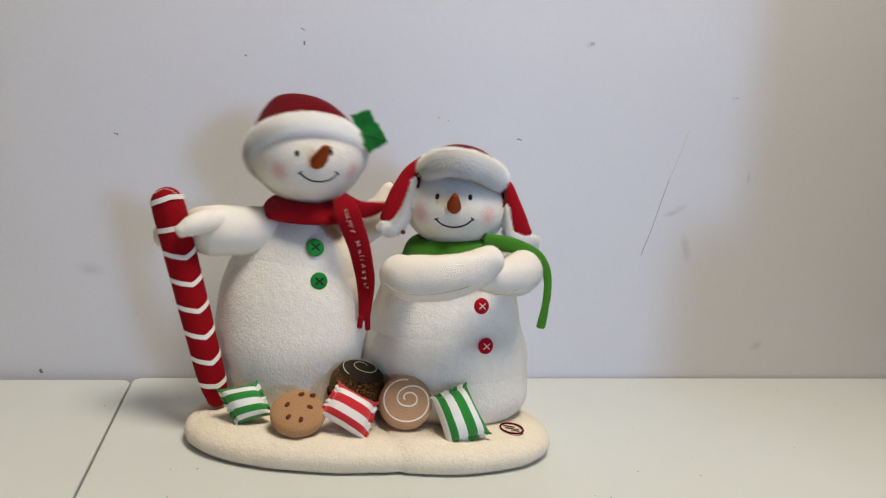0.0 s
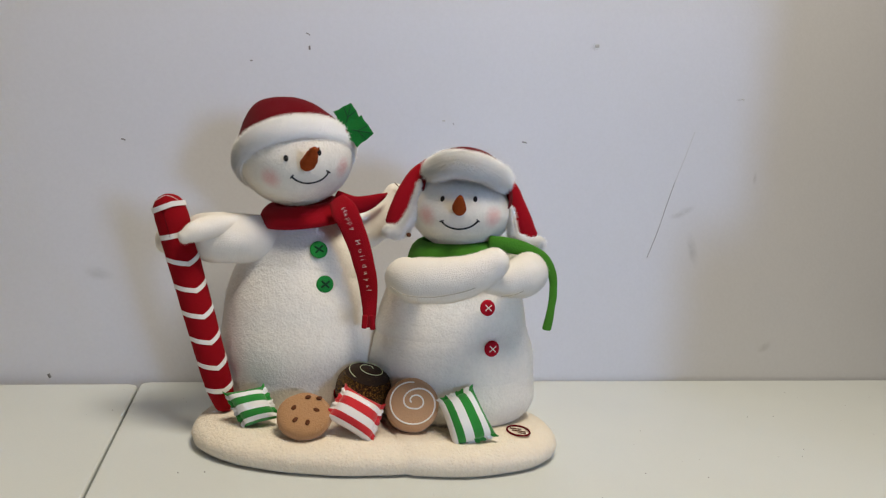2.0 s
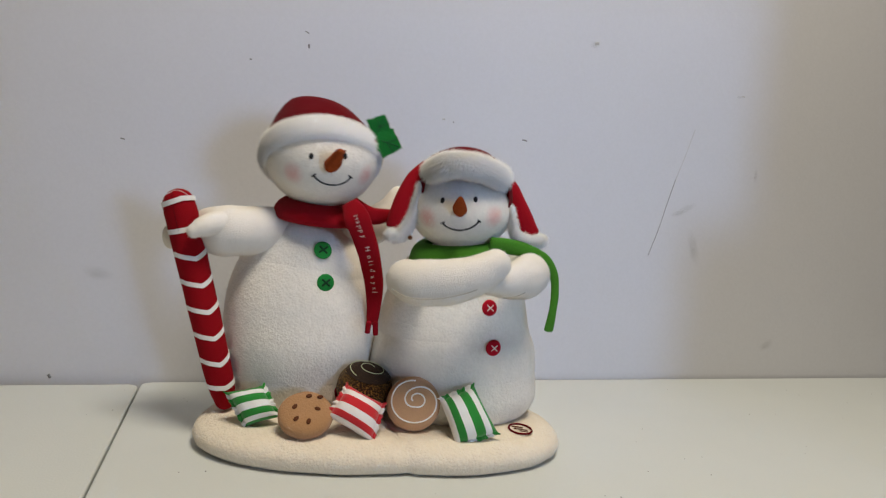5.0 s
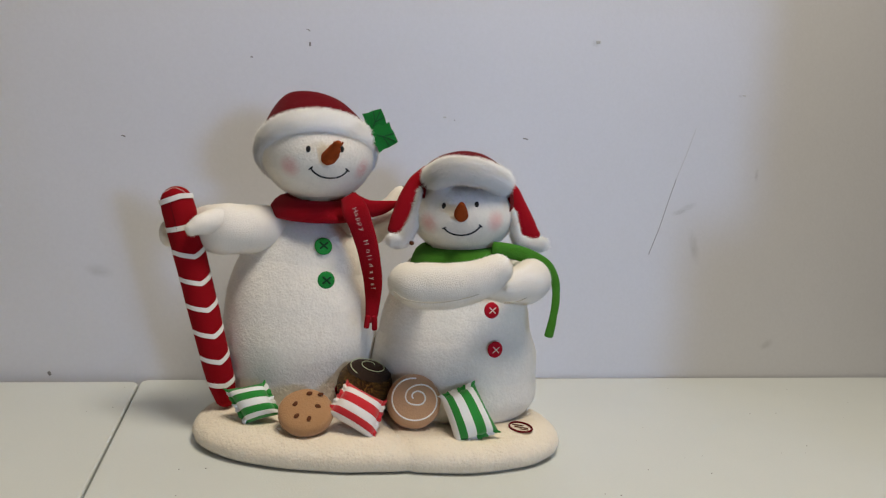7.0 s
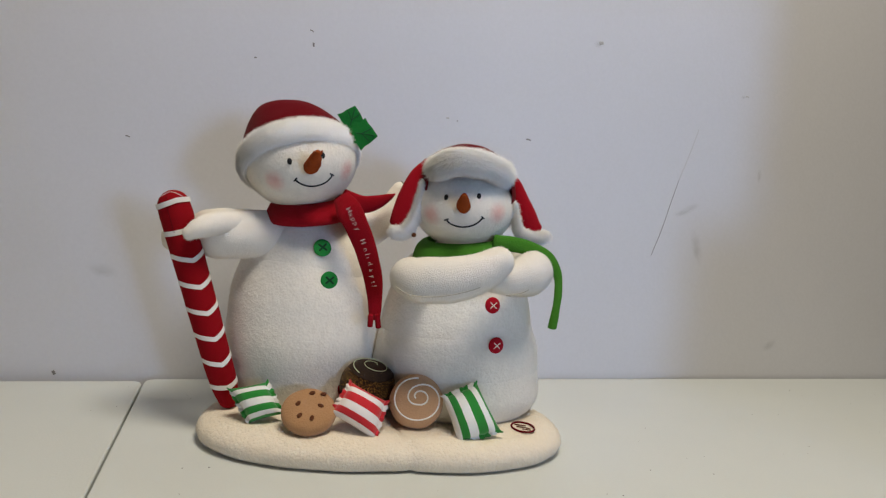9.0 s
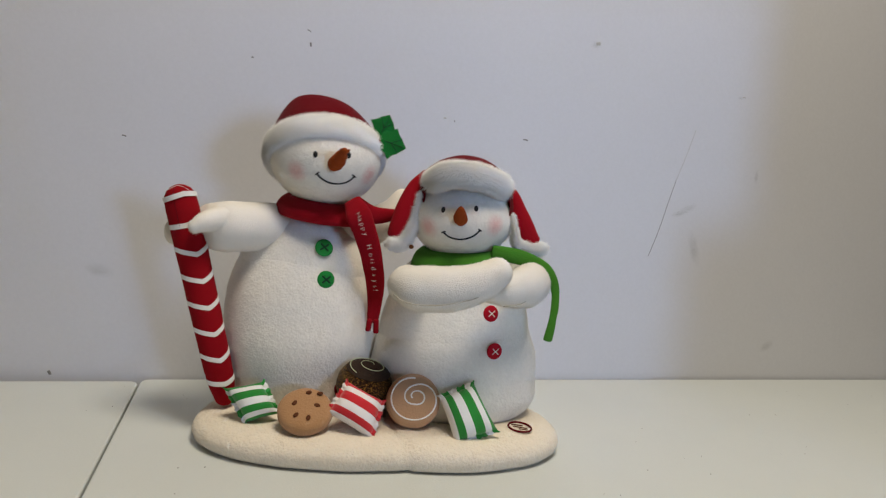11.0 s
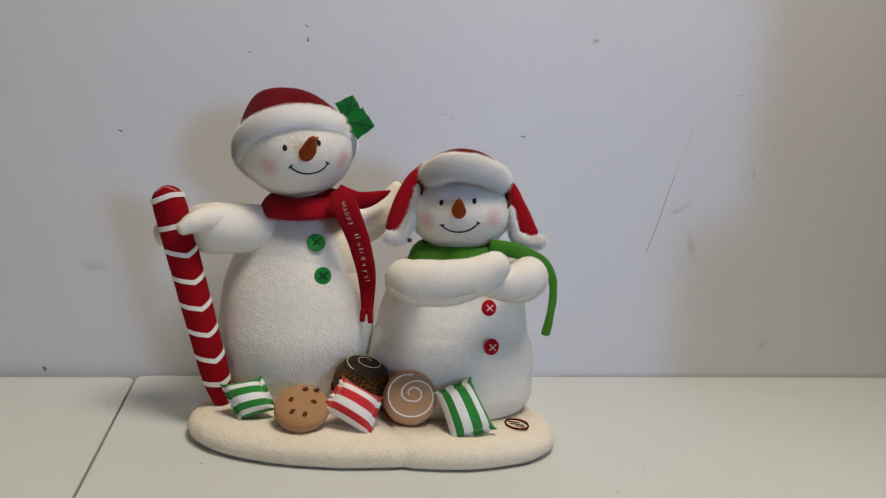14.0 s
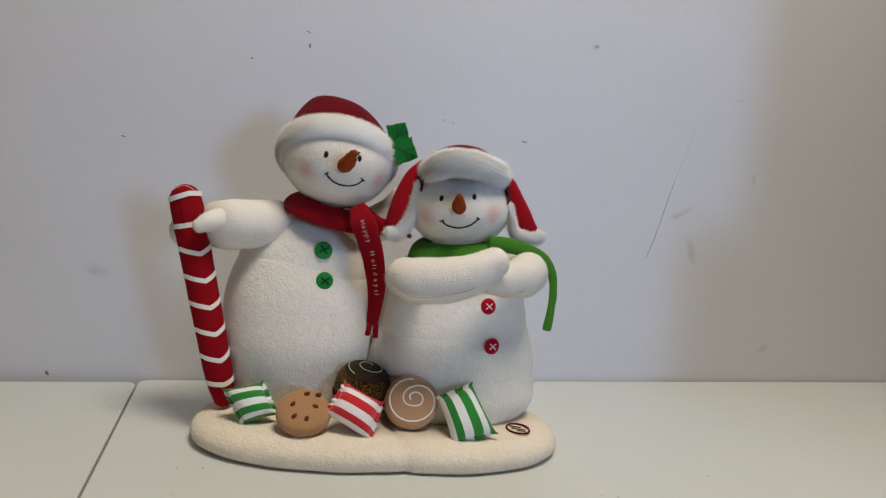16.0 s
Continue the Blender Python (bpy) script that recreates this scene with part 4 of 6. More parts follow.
ear_flap([(0.0310, 0.0330, 0.2740, 0.0060, 0.0060), (0.0215, 0.0290, 0.2610, 0.0085, 0.0060), (0.0150, 0.0260, 0.2450, 0.0095, 0.0060), (0.0095, 0.0240, 0.2280, 0.0100, 0.0060), (0.0060, 0.0235, 0.2150, 0.0095, 0.0055)],
         [(0.0270, 0.0235, 0.2560, 0.0018, 0.0040), (0.0245, 0.0215, 0.2400, 0.0026, 0.0045), (0.0205, 0.0200, 0.2230, 0.0040, 0.0050), (0.0120, 0.0190, 0.2075, 0.0058, 0.0055), (0.0020, 0.0190, 0.2065, 0.0050, 0.0050)], 11)
ear_flap([(0.1120, 0.0330, 0.2690, 0.0060, 0.0060), (0.1190, 0.0280, 0.2560, 0.0090, 0.0060), (0.1265, 0.0260, 0.2400, 0.0100, 0.0060), (0.1340, 0.0240, 0.2260, 0.0105, 0.0060), (0.1415, 0.0240, 0.2170, 0.0085, 0.0055)],
         [(0.1180, 0.0220, 0.2420, 0.0014, 0.0040), (0.1215, 0.0200, 0.2270, 0.0024, 0.0045), (0.1255, 0.0195, 0.2150, 0.0038, 0.0050), (0.1385, 0.0190, 0.2095, 0.0046, 0.0050), (0.1505, 0.0195, 0.2110, 0.0048, 0.0050)], 12)

scarf2 = part("scarf", scarf_ring((0.0735, 0.0420, 0.1930), 0.0430, 0.0420, 0.0110, 0.0060, 0.0020, 0.0030), GREEN, toy, "green fleece scarf round the neck", origin=NECK2)
tail2 = part("scarf_tail", tube([(0.1010, 0.0060, 0.2040, 0.0075, 0.0030), (0.1180, 0.0050, 0.2030, 0.0075, 0.0030), (0.1360, 0.0050, 0.1990, 0.0072, 0.0028), (0.1540, 0.0060, 0.1900, 0.0060, 0.0026), (0.1640, 0.0060, 0.1750, 0.0045, 0.0026), (0.1660, 0.0050, 0.1570, 0.0040, 0.0026), (0.1645, 0.0040, 0.1390, 0.0040, 0.0026), (0.1620, 0.0040, 0.1220, 0.0046, 0.0026)], 40, 12, lump=0.0005),
             GREEN, toy, "hanging green fleece scarf end", origin=NECK2)

under2 = part("scarf_end", tube([(0.1510, 0.0200, 0.1900, 0.0060, 0.0022), (0.1540, 0.0140, 0.1740, 0.0055, 0.0022), (0.1490, 0.0100, 0.1625, 0.0050, 0.0022), (0.1420, 0.0080, 0.1580, 0.0036, 0.0020)], 20, 12, lump=0.0006), GREEN, toy, "green fleece scarf end tucked behind the arm", origin=NECK2)
part("flap_bead", ball((0.0205, 0.0125, 0.2045), (0.0024, 0.0022, 0.0022), 12, 8, lump=0.2), CHIP, head2, "dark brown bead under the ear flap")
arm3 = part("arm", tube([(0.0160, -0.0300, 0.1735, 0.0175, 0.0180), (0.0260, -0.0380, 0.1722, 0.0205, 0.0190), (0.0450, -0.0440, 0.1735, 0.0210, 0.0180), (0.0650, -0.0470, 0.1775, 0.0195, 0.0170), (0.0830, -0.0470, 0.1845, 0.0172, 0.0155), (0.0960, -0.0450, 0.1925, 0.0138, 0.0130)], 34, 24, lump=0.0009), PLUSH, toy, "cream plush arm crossed over the chest", origin=NECK2, pile=12000, length=0.0010)
part("arm_seam", line([(0.0035, -0.0465, 0.1665), (0.0150, -0.0545, 0.1615), (0.0350, -0.0608, 0.1612), (0.0550, -0.0625, 0.1645), (0.0750, -0.0618, 0.1705), (0.0900, -0.0585, 0.1790)], 0.00035, 24), SEAM_SHADE, arm3, "sewn seam, its crease shade drawn as a tan line")
part("upper_arm", tube([(0.0400, 0.0300, 0.1600, 0.0150, 0.0150), (0.0210, 0.0050, 0.1660, 0.0180, 0.0180), (0.0170, -0.0280, 0.1735, 0.0180, 0.0180)], 14, 18, (0, 0, 1), lump=0.0008), PLUSH, arm3, "cream plush upper arm")
arm4 = part("arm", tube([(0.0960, -0.0260, 0.1720, 0.0110, 0.0120), (0.1120, -0.0220, 0.1730, 0.0160, 0.0150), (0.1270, -0.0160, 0.1755, 0.0195, 0.0180), (0.1370, -0.0080, 0.1790, 0.0195, 0.0180)], 24, 22, lump=0.0009), PLUSH, toy, "cream plush arm tucked under the other", origin=NECK2, pile=9000, length=0.0010)
part("upper_arm", tube([(0.1150, 0.0350, 0.1760, 0.0150, 0.0160), (0.1340, 0.0180, 0.1770, 0.0180, 0.0180), (0.1370, -0.0060, 0.1780, 0.0185, 0.0180)], 14, 18, (0, 0, 1), lump=0.0008), PLUSH, arm4, "cream plush upper arm")
part("arm_seam", line([(0.1060, -0.0370, 0.1600), (0.1200, -0.0350, 0.1620), (0.1350, -0.0270, 0.1680)], 0.00035, 12), SEAM_SHADE, arm4, "sewn seam, its crease shade drawn as a tan line")


# ---- movement: the tall snowman sways with head, scarf, arm and cane; the short one bobs up and down
def motions():
    walk(head, [
        (0, pose(-0.0800, 0.0599, 0.2281, 1.2, -2.4, -0.8)), (0.2, pose(-0.0585, 0.0592, 0.2266, 0.3, 8.4, -3.0)), (0.5, pose(-0.0828, 0.0597, 0.2233, 1.8, -3.3, 0.2)),
        (0.7, pose(-0.0868, 0.0600, 0.2257, 3.0, -7.9, -0.0)), (1, pose(-0.0860, 0.0600, 0.2278, 2.7, -7.3, -0.4)), (1.2, pose(-0.0879, 0.0600, 0.2265, 2.9, -8.5, -0.0)),
        (1.5, pose(-0.0590, 0.0591, 0.2270, -0.9, 9.0, -2.6)), (1.7, pose(-0.0681, 0.0595, 0.2323, 0.2, 3.2, -2.4)), (2, pose(-0.0900, 0.0601, 0.2294, 3.4, -9.8, 1.1)),
        (2.2, pose(-0.0793, 0.0598, 0.2237, 2.6, -2.5, -0.4)), (2.5, pose(-0.0731, 0.0597, 0.2261, 1.2, 3.4, -1.5)), (2.7, pose(-0.0669, 0.0595, 0.2302, 0.5, 4.0, -2.3)),
        (3, pose(-0.0685, 0.0593, 0.2299, 1.5, 1.7, -1.1)), (3.2, pose(-0.0744, 0.0598, 0.2316, 0.7, 0.7, -1.7)), (3.5, pose(-0.0853, 0.0598, 0.2238, 3.0, -8.1, 0.4)),
        (3.7, pose(-0.0892, 0.0603, 0.2307, 2.0, -7.9, -0.3)), (4, pose(-0.0697, 0.0596, 0.2245, 1.8, 3.5, -0.6)), (4.2, pose(-0.0692, 0.0595, 0.2252, 1.4, 3.7, -1.6)),
        (4.5, pose(-0.0877, 0.0601, 0.2271, 2.7, -8.1, -0.1)), (4.85, pose(-0.0666, 0.0595, 0.2275, 0.8, 4.6, -2.1)), (5.2, pose(-0.0875, 0.0601, 0.2282, 2.5, -7.6, -0.2)),
        (5.55, pose(-0.0789, 0.0599, 0.2296, 1.4, -1.7, -1.0)), (5.9, pose(-0.0764, 0.0598, 0.2314, 0.9, -0.3, -1.5)), (6.3, pose(-0.0771, 0.0599, 0.2315, 0.9, -0.6, -1.4)),
        (6.5, pose(-0.0770, 0.0598, 0.2312, 0.9, -0.1, -2.1)), (6.7, pose(-0.0762, 0.0598, 0.2310, 1.0, -0.2, -1.4)), (7, pose(-0.0790, 0.0600, 0.2300, 0.0, -0.0, 0.0)),
        (7.2, pose(-0.0778, 0.0599, 0.2317, 0.9, -0.9, -1.3)), (7.5, pose(-0.0773, 0.0600, 0.2301, 0.0, -0.0, -0.3)), (7.7, pose(-0.0777, 0.0599, 0.2301, 1.2, -1.0, -1.2)),
        (8, pose(-0.0760, 0.0598, 0.2325, 2.1, -0.5, -1.8)), (8.2, pose(-0.0762, 0.0598, 0.2308, 1.0, -0.2, -1.4)), (8.5, pose(-0.0767, 0.0598, 0.2315, 1.5, -0.9, -1.5)),
        (8.7, pose(-0.0759, 0.0598, 0.2315, 0.8, -0.0, -1.5)), (9, pose(-0.0896, 0.0601, 0.2227, 3.6, -9.8, 0.4)), (9.2, pose(-0.0769, 0.0598, 0.2252, 2.1, -0.8, -0.8)),
        (9.5, pose(-0.0638, 0.0594, 0.2287, 0.4, 5.6, -2.5)), (9.85, pose(-0.0890, 0.0601, 0.2274, 2.8, -9.1, -0.0)), (10.2, pose(-0.0651, 0.0594, 0.2284, 0.6, 5.1, -2.4)),
        (10.55, pose(-0.0889, 0.0601, 0.2271, 2.9, -9.2, 0.0)), (10.95, pose(-0.0763, 0.0598, 0.2262, 1.9, -0.4, -1.0)), (11.3, pose(-0.0605, 0.0593, 0.2299, 0.0, 6.6, -3.0)),
        (11.5, pose(-0.0766, 0.0597, 0.2244, 3.5, -2.8, -1.8)), (11.7, pose(-0.0888, 0.0600, 0.2252, 3.3, -9.9, 0.2)), (12, pose(-0.0574, 0.0592, 0.2276, 2.1, 5.6, -3.6)),
        (12.2, pose(-0.0607, 0.0593, 0.2259, 0.6, 7.7, -2.7)), (12.5, pose(-0.0841, 0.0602, 0.2290, 1.5, -5.0, -1.2)), (12.7, pose(-0.0871, 0.0600, 0.2247, 3.3, -8.6, 0.1)),
        (13, pose(-0.0601, 0.0594, 0.2217, 0.3, 10.6, -2.0)), (13.2, pose(-0.0671, 0.0595, 0.2311, 0.3, 3.8, -2.4)), (13.5, pose(-0.0892, 0.0601, 0.2300, 2.3, -7.9, -1.1)),
        (13.7, pose(-0.0887, 0.0602, 0.2291, 2.4, -8.2, -0.2)), (14, pose(-0.0887, 0.0601, 0.2290, 2.8, -8.7, -0.4)), (14.2, pose(-0.0900, 0.0602, 0.2285, 2.6, -9.4, -0.0)),
        (14.5, pose(-0.0890, 0.0603, 0.2288, 1.8, -7.9, 0.2)), (14.7, pose(-0.0891, 0.0602, 0.2287, 2.5, -8.6, -0.1)), (15, pose(-0.0891, 0.0603, 0.2292, 2.5, -8.8, -0.6)),
        (15.2, pose(-0.0900, 0.0602, 0.2293, 2.4, -9.1, -0.1)), (15.5, pose(-0.0876, 0.0600, 0.2271, 3.1, -9.2, -0.1)), (15.7, pose(-0.0642, 0.0594, 0.2313, 0.1, 4.9, -2.7)),
        (16, pose(-0.0638, 0.0596, 0.2276, 0.5, 6.5, -4.4))])
    swaying = [
        (0, pose(-0.0841, 0.0690, 0.1638, 0.4, -0.3, -1.2)), (0.2, pose(-0.0843, 0.0690, 0.1650, -3.4, 16.7, -6.1)), (0.5, pose(-0.0839, 0.0690, 0.1636, 2.0, -1.0, -1.3)),
        (0.7, pose(-0.0838, 0.0690, 0.1635, 2.8, -4.3, -1.5)), (1, pose(-0.0838, 0.0690, 0.1634, 1.9, -6.7, 1.0)), (1.2, pose(-0.0838, 0.0690, 0.1635, 2.7, -5.2, -1.3)),
        (1.5, pose(-0.0843, 0.0690, 0.1648, -2.8, 13.0, -2.5)), (1.7, pose(-0.0842, 0.0690, 0.1642, -1.4, 3.0, 0.9)), (2, pose(-0.0838, 0.0690, 0.1632, 1.9, -9.0, 1.6)),
        (2.2, pose(-0.0839, 0.0690, 0.1639, 1.9, 2.8, -3.3)), (2.5, pose(-0.0840, 0.0690, 0.1640, 1.1, 5.1, -1.8)), (2.7, pose(-0.0842, 0.0690, 0.1643, -1.3, 6.0, -0.9)),
        (3, pose(-0.0842, 0.0690, 0.1643, -1.2, 5.9, -1.9)), (3.2, pose(-0.0841, 0.0690, 0.1640, -0.3, 0.7, 0.3)), (3.5, pose(-0.0838, 0.0690, 0.1635, 2.5, -3.9, -1.2)),
        (3.7, pose(-0.0838, 0.0690, 0.1636, 1.8, -6.1, -0.8)), (4, pose(-0.0840, 0.0690, 0.1643, 0.4, 8.7, -3.0)), (4.2, pose(-0.0841, 0.0690, 0.1644, -0.5, 9.9, -4.5)),
        (4.5, pose(-0.0838, 0.0690, 0.1635, 2.5, -5.0, -1.3)), (4.85, pose(-0.0842, 0.0690, 0.1645, -1.2, 9.2, -3.2)), (5.2, pose(-0.0838, 0.0690, 0.1636, 2.2, -5.0, -1.1)),
        (5.55, pose(-0.0840, 0.0690, 0.1639, 0.7, -0.3, -0.8)), (5.9, pose(-0.0841, 0.0690, 0.1639, -0.0, -0.2, 0.1)), (6.3, pose(-0.0840, 0.0690, 0.1639, 0.1, -0.5, 0.2)),
        (6.5, pose(-0.0841, 0.0690, 0.1639, -0.2, -0.4, -0.3)), (6.7, pose(-0.0841, 0.0690, 0.1639, 0.1, 0.2, -0.1)), (7, pose(-0.0840, 0.0690, 0.1640, 0.0, -0.0, 0.0)),
        (7.2, pose(-0.0840, 0.0690, 0.1639, 0.2, -1.0, 0.2)), (7.5, pose(-0.0839, 0.0690, 0.1640, 0.0, -0.1, 0.7)), (7.7, pose(-0.0840, 0.0690, 0.1639, 0.5, 0.0, -0.5)),
        (8, pose(-0.0839, 0.0690, 0.1640, 0.0, -0.2, 0.5)), (8.2, pose(-0.0841, 0.0690, 0.1639, 0.1, 0.3, -0.2)), (8.5, pose(-0.0840, 0.0690, 0.1639, 0.4, -1.4, 0.4)),
        (8.7, pose(-0.0841, 0.0690, 0.1639, -0.1, 0.0, 0.2)), (9, pose(-0.0836, 0.0690, 0.1635, 3.9, -6.3, -1.3)), (9.2, pose(-0.0840, 0.0690, 0.1640, 1.2, 3.8, -3.0)),
        (9.5, pose(-0.0843, 0.0690, 0.1646, -1.9, 9.7, -2.5)), (9.85, pose(-0.0838, 0.0690, 0.1635, 2.6, -6.0, -1.1)), (10.2, pose(-0.0842, 0.0690, 0.1645, -1.6, 9.3, -2.6)),
        (10.55, pose(-0.0838, 0.0690, 0.1635, 2.7, -6.0, -1.2)), (10.95, pose(-0.0840, 0.0690, 0.1640, 0.9, 3.6, -2.6)), (11.3, pose(-0.0843, 0.0690, 0.1647, -2.7, 10.4, -1.9)),
        (11.5, pose(-0.0841, 0.0690, 0.1642, 1.5, 7.3, -7.3)), (11.7, pose(-0.0838, 0.0690, 0.1634, 3.2, -6.0, -1.3)), (12, pose(-0.0844, 0.0691, 0.1652, -3.6, 18.4, -8.5)),
        (12.2, pose(-0.0843, 0.0690, 0.1650, -2.8, 15.9, -6.2)), (12.5, pose(-0.0838, 0.0690, 0.1637, 2.2, -2.9, -1.0)), (12.7, pose(-0.0838, 0.0690, 0.1635, 3.1, -4.6, -1.6)),
        (13, pose(-0.0842, 0.0691, 0.1655, -4.6, 22.9, -10.9)), (13.2, pose(-0.0842, 0.0690, 0.1643, -1.4, 4.8, -0.1)), (13.5, pose(-0.0840, 0.0690, 0.1637, 2.1, -5.3, -2.6)),
        (13.7, pose(-0.0838, 0.0690, 0.1636, 2.2, -5.8, -1.0)), (14, pose(-0.0838, 0.0690, 0.1635, 2.6, -5.3, -1.6)), (14.2, pose(-0.0838, 0.0690, 0.1635, 2.5, -6.6, -1.0)),
        (14.5, pose(-0.0837, 0.0690, 0.1636, 2.4, -5.5, -0.4)), (14.7, pose(-0.0838, 0.0690, 0.1635, 2.3, -6.0, -1.0)), (15, pose(-0.0839, 0.0690, 0.1637, 2.4, -4.8, -2.5)),
        (15.2, pose(-0.0838, 0.0690, 0.1635, 2.3, -6.6, -1.0)), (15.5, pose(-0.0839, 0.0690, 0.1636, 2.8, -3.3, -3.2)), (15.7, pose(-0.0843, 0.0690, 0.1644, -2.0, 6.2, -0.1)),
        (16, pose(-0.0845, 0.0690, 0.1647, -2.3, 13.5, -6.5))]
    for ob in (upper, scarf, backtail):
        walk(ob, swaying)
    walk(tail, [
        (0, pose(-0.0418, 0.0085, 0.2367, 4.0, -1.2, 0.1)), (0.2, pose(-0.0266, 0.0080, 0.2256, 12.9, 4.5, 0.8)), (0.5, pose(-0.0426, 0.0066, 0.2353, 3.8, -2.3, 0.1)),
        (0.7, pose(-0.0468, 0.0056, 0.2367, 2.8, -3.7, 0.0)), (1, pose(-0.0472, 0.0082, 0.2389, -2.5, -3.0, 0.0)), (1.2, pose(-0.0477, 0.0058, 0.2373, 2.1, -3.9, 0.0)),
        (1.5, pose(-0.0268, 0.0111, 0.2287, 10.6, 4.0, 0.6)), (1.7, pose(-0.0351, 0.0126, 0.2363, 2.2, 1.4, 0.1)), (2, pose(-0.0495, 0.0085, 0.2398, -8.7, -4.4, 0.1)),
        (2.2, pose(-0.0404, 0.0049, 0.2326, 6.5, -1.3, 0.1)), (2.5, pose(-0.0356, 0.0071, 0.2317, 3.9, 0.9, 0.1)), (2.7, pose(-0.0336, 0.0109, 0.2337, 4.8, 1.9, 0.2)),
        (3, pose(-0.0348, 0.0099, 0.2337, 6.5, 1.6, 0.2)), (3.2, pose(-0.0387, 0.0107, 0.2369, 1.4, 0.2, 0.0)), (3.5, pose(-0.0459, 0.0061, 0.2367, 3.0, -3.5, 0.0)),
        (3.7, pose(-0.0486, 0.0071, 0.2388, -0.2, -3.3, 0.0)), (4, pose(-0.0328, 0.0067, 0.2294, 10.4, 1.0, 0.4)), (4.2, pose(-0.0333, 0.0063, 0.2292, 9.3, 1.9, 0.4)),
        (4.5, pose(-0.0475, 0.0060, 0.2374, 1.9, -3.7, 0.0)), (4.85, pose(-0.0324, 0.0085, 0.2306, 7.9, 2.3, 0.3)), (5.2, pose(-0.0474, 0.0065, 0.2377, 1.3, -3.4, 0.0)),
        (5.55, pose(-0.0412, 0.0085, 0.2364, 2.1, -0.8, 0.1)), (5.9, pose(-0.0399, 0.0102, 0.2372, 1.1, -0.2, 0.0)), (6.3, pose(-0.0404, 0.0101, 0.2374, 0.9, -0.3, 0.0)),
        (6.5, pose(-0.0409, 0.0101, 0.2375, 0.3, -0.3, 0.0)), (6.7, pose(-0.0397, 0.0099, 0.2368, 1.5, -0.2, 0.0)), (7, pose(-0.0400, 0.0100, 0.2370, 0.0, -0.0, 0.0)),
        (7.2, pose(-0.0409, 0.0100, 0.2376, 0.7, -0.5, 0.0)), (7.5, pose(-0.0394, 0.0105, 0.2371, 0.5, 0.3, 0.0)), (7.7, pose(-0.0405, 0.0091, 0.2365, 1.9, -0.5, 0.1)),
        (8, pose(-0.0397, 0.0103, 0.2371, 0.3, 0.2, 0.0)), (8.2, pose(-0.0397, 0.0098, 0.2367, 1.6, -0.2, 0.0)), (8.5, pose(-0.0414, 0.0099, 0.2376, 0.0, -0.6, 0.0)),
        (8.7, pose(-0.0396, 0.0104, 0.2372, 1.1, -0.1, 0.0)), (9, pose(-0.0488, 0.0044, 0.2367, 2.2, -4.8, 0.0)), (9.2, pose(-0.0389, 0.0060, 0.2326, 6.2, -0.4, 0.2)),
        (9.5, pose(-0.0310, 0.0099, 0.2309, 7.6, 2.8, 0.4)), (9.85, pose(-0.0486, 0.0060, 0.2379, 1.5, -4.1, 0.0)), (10.2, pose(-0.0317, 0.0095, 0.2310, 7.5, 2.5, 0.3)),
        (10.55, pose(-0.0486, 0.0059, 0.2378, 1.6, -4.2, 0.0)), (10.95, pose(-0.0387, 0.0066, 0.2331, 5.6, -0.2, 0.1)), (11.3, pose(-0.0295, 0.0114, 0.2311, 7.5, 3.3, 0.4)),
        (11.5, pose(-0.0395, 0.0020, 0.2296, 11.1, -1.0, 0.2)), (11.7, pose(-0.0486, 0.0053, 0.2374, 2.5, -4.6, 0.0)), (12, pose(-0.0272, 0.0057, 0.2240, 15.6, 3.9, 0.9)),
        (12.2, pose(-0.0277, 0.0072, 0.2258, 12.6, 4.1, 0.7)), (12.5, pose(-0.0446, 0.0066, 0.2366, 3.7, -2.1, 0.1)), (12.7, pose(-0.0472, 0.0052, 0.2366, 3.2, -4.1, 0.0)),
        (13, pose(-0.0249, 0.0038, 0.2199, 16.7, 6.4, 1.3)), (13.2, pose(-0.0341, 0.0117, 0.2348, 3.7, 1.7, 0.1)), (13.5, pose(-0.0495, 0.0058, 0.2383, -0.0, -4.2, 0.1)),
        (13.7, pose(-0.0483, 0.0066, 0.2382, 0.7, -3.6, 0.0)), (14, pose(-0.0483, 0.0057, 0.2376, 3.7, -3.8, 0.0)), (14.2, pose(-0.0493, 0.0062, 0.2384, 0.8, -4.1, 0.0)),
        (14.5, pose(-0.0471, 0.0068, 0.2380, 3.0, -3.4, 0.0)), (14.7, pose(-0.0486, 0.0064, 0.2382, 0.8, -3.8, 0.0)), (15, pose(-0.0486, 0.0054, 0.2376, 4.9, -3.8, 0.0)),
        (15.2, pose(-0.0493, 0.0065, 0.2386, 0.4, -3.9, 0.0)), (15.5, pose(-0.0477, 0.0043, 0.2361, 6.8, -3.8, 0.0)), (15.7, pose(-0.0324, 0.0123, 0.2341, 4.5, 2.3, 0.2)),
        (16, pose(-0.0308, 0.0066, 0.2278, 10.6, 2.8, 0.5))])
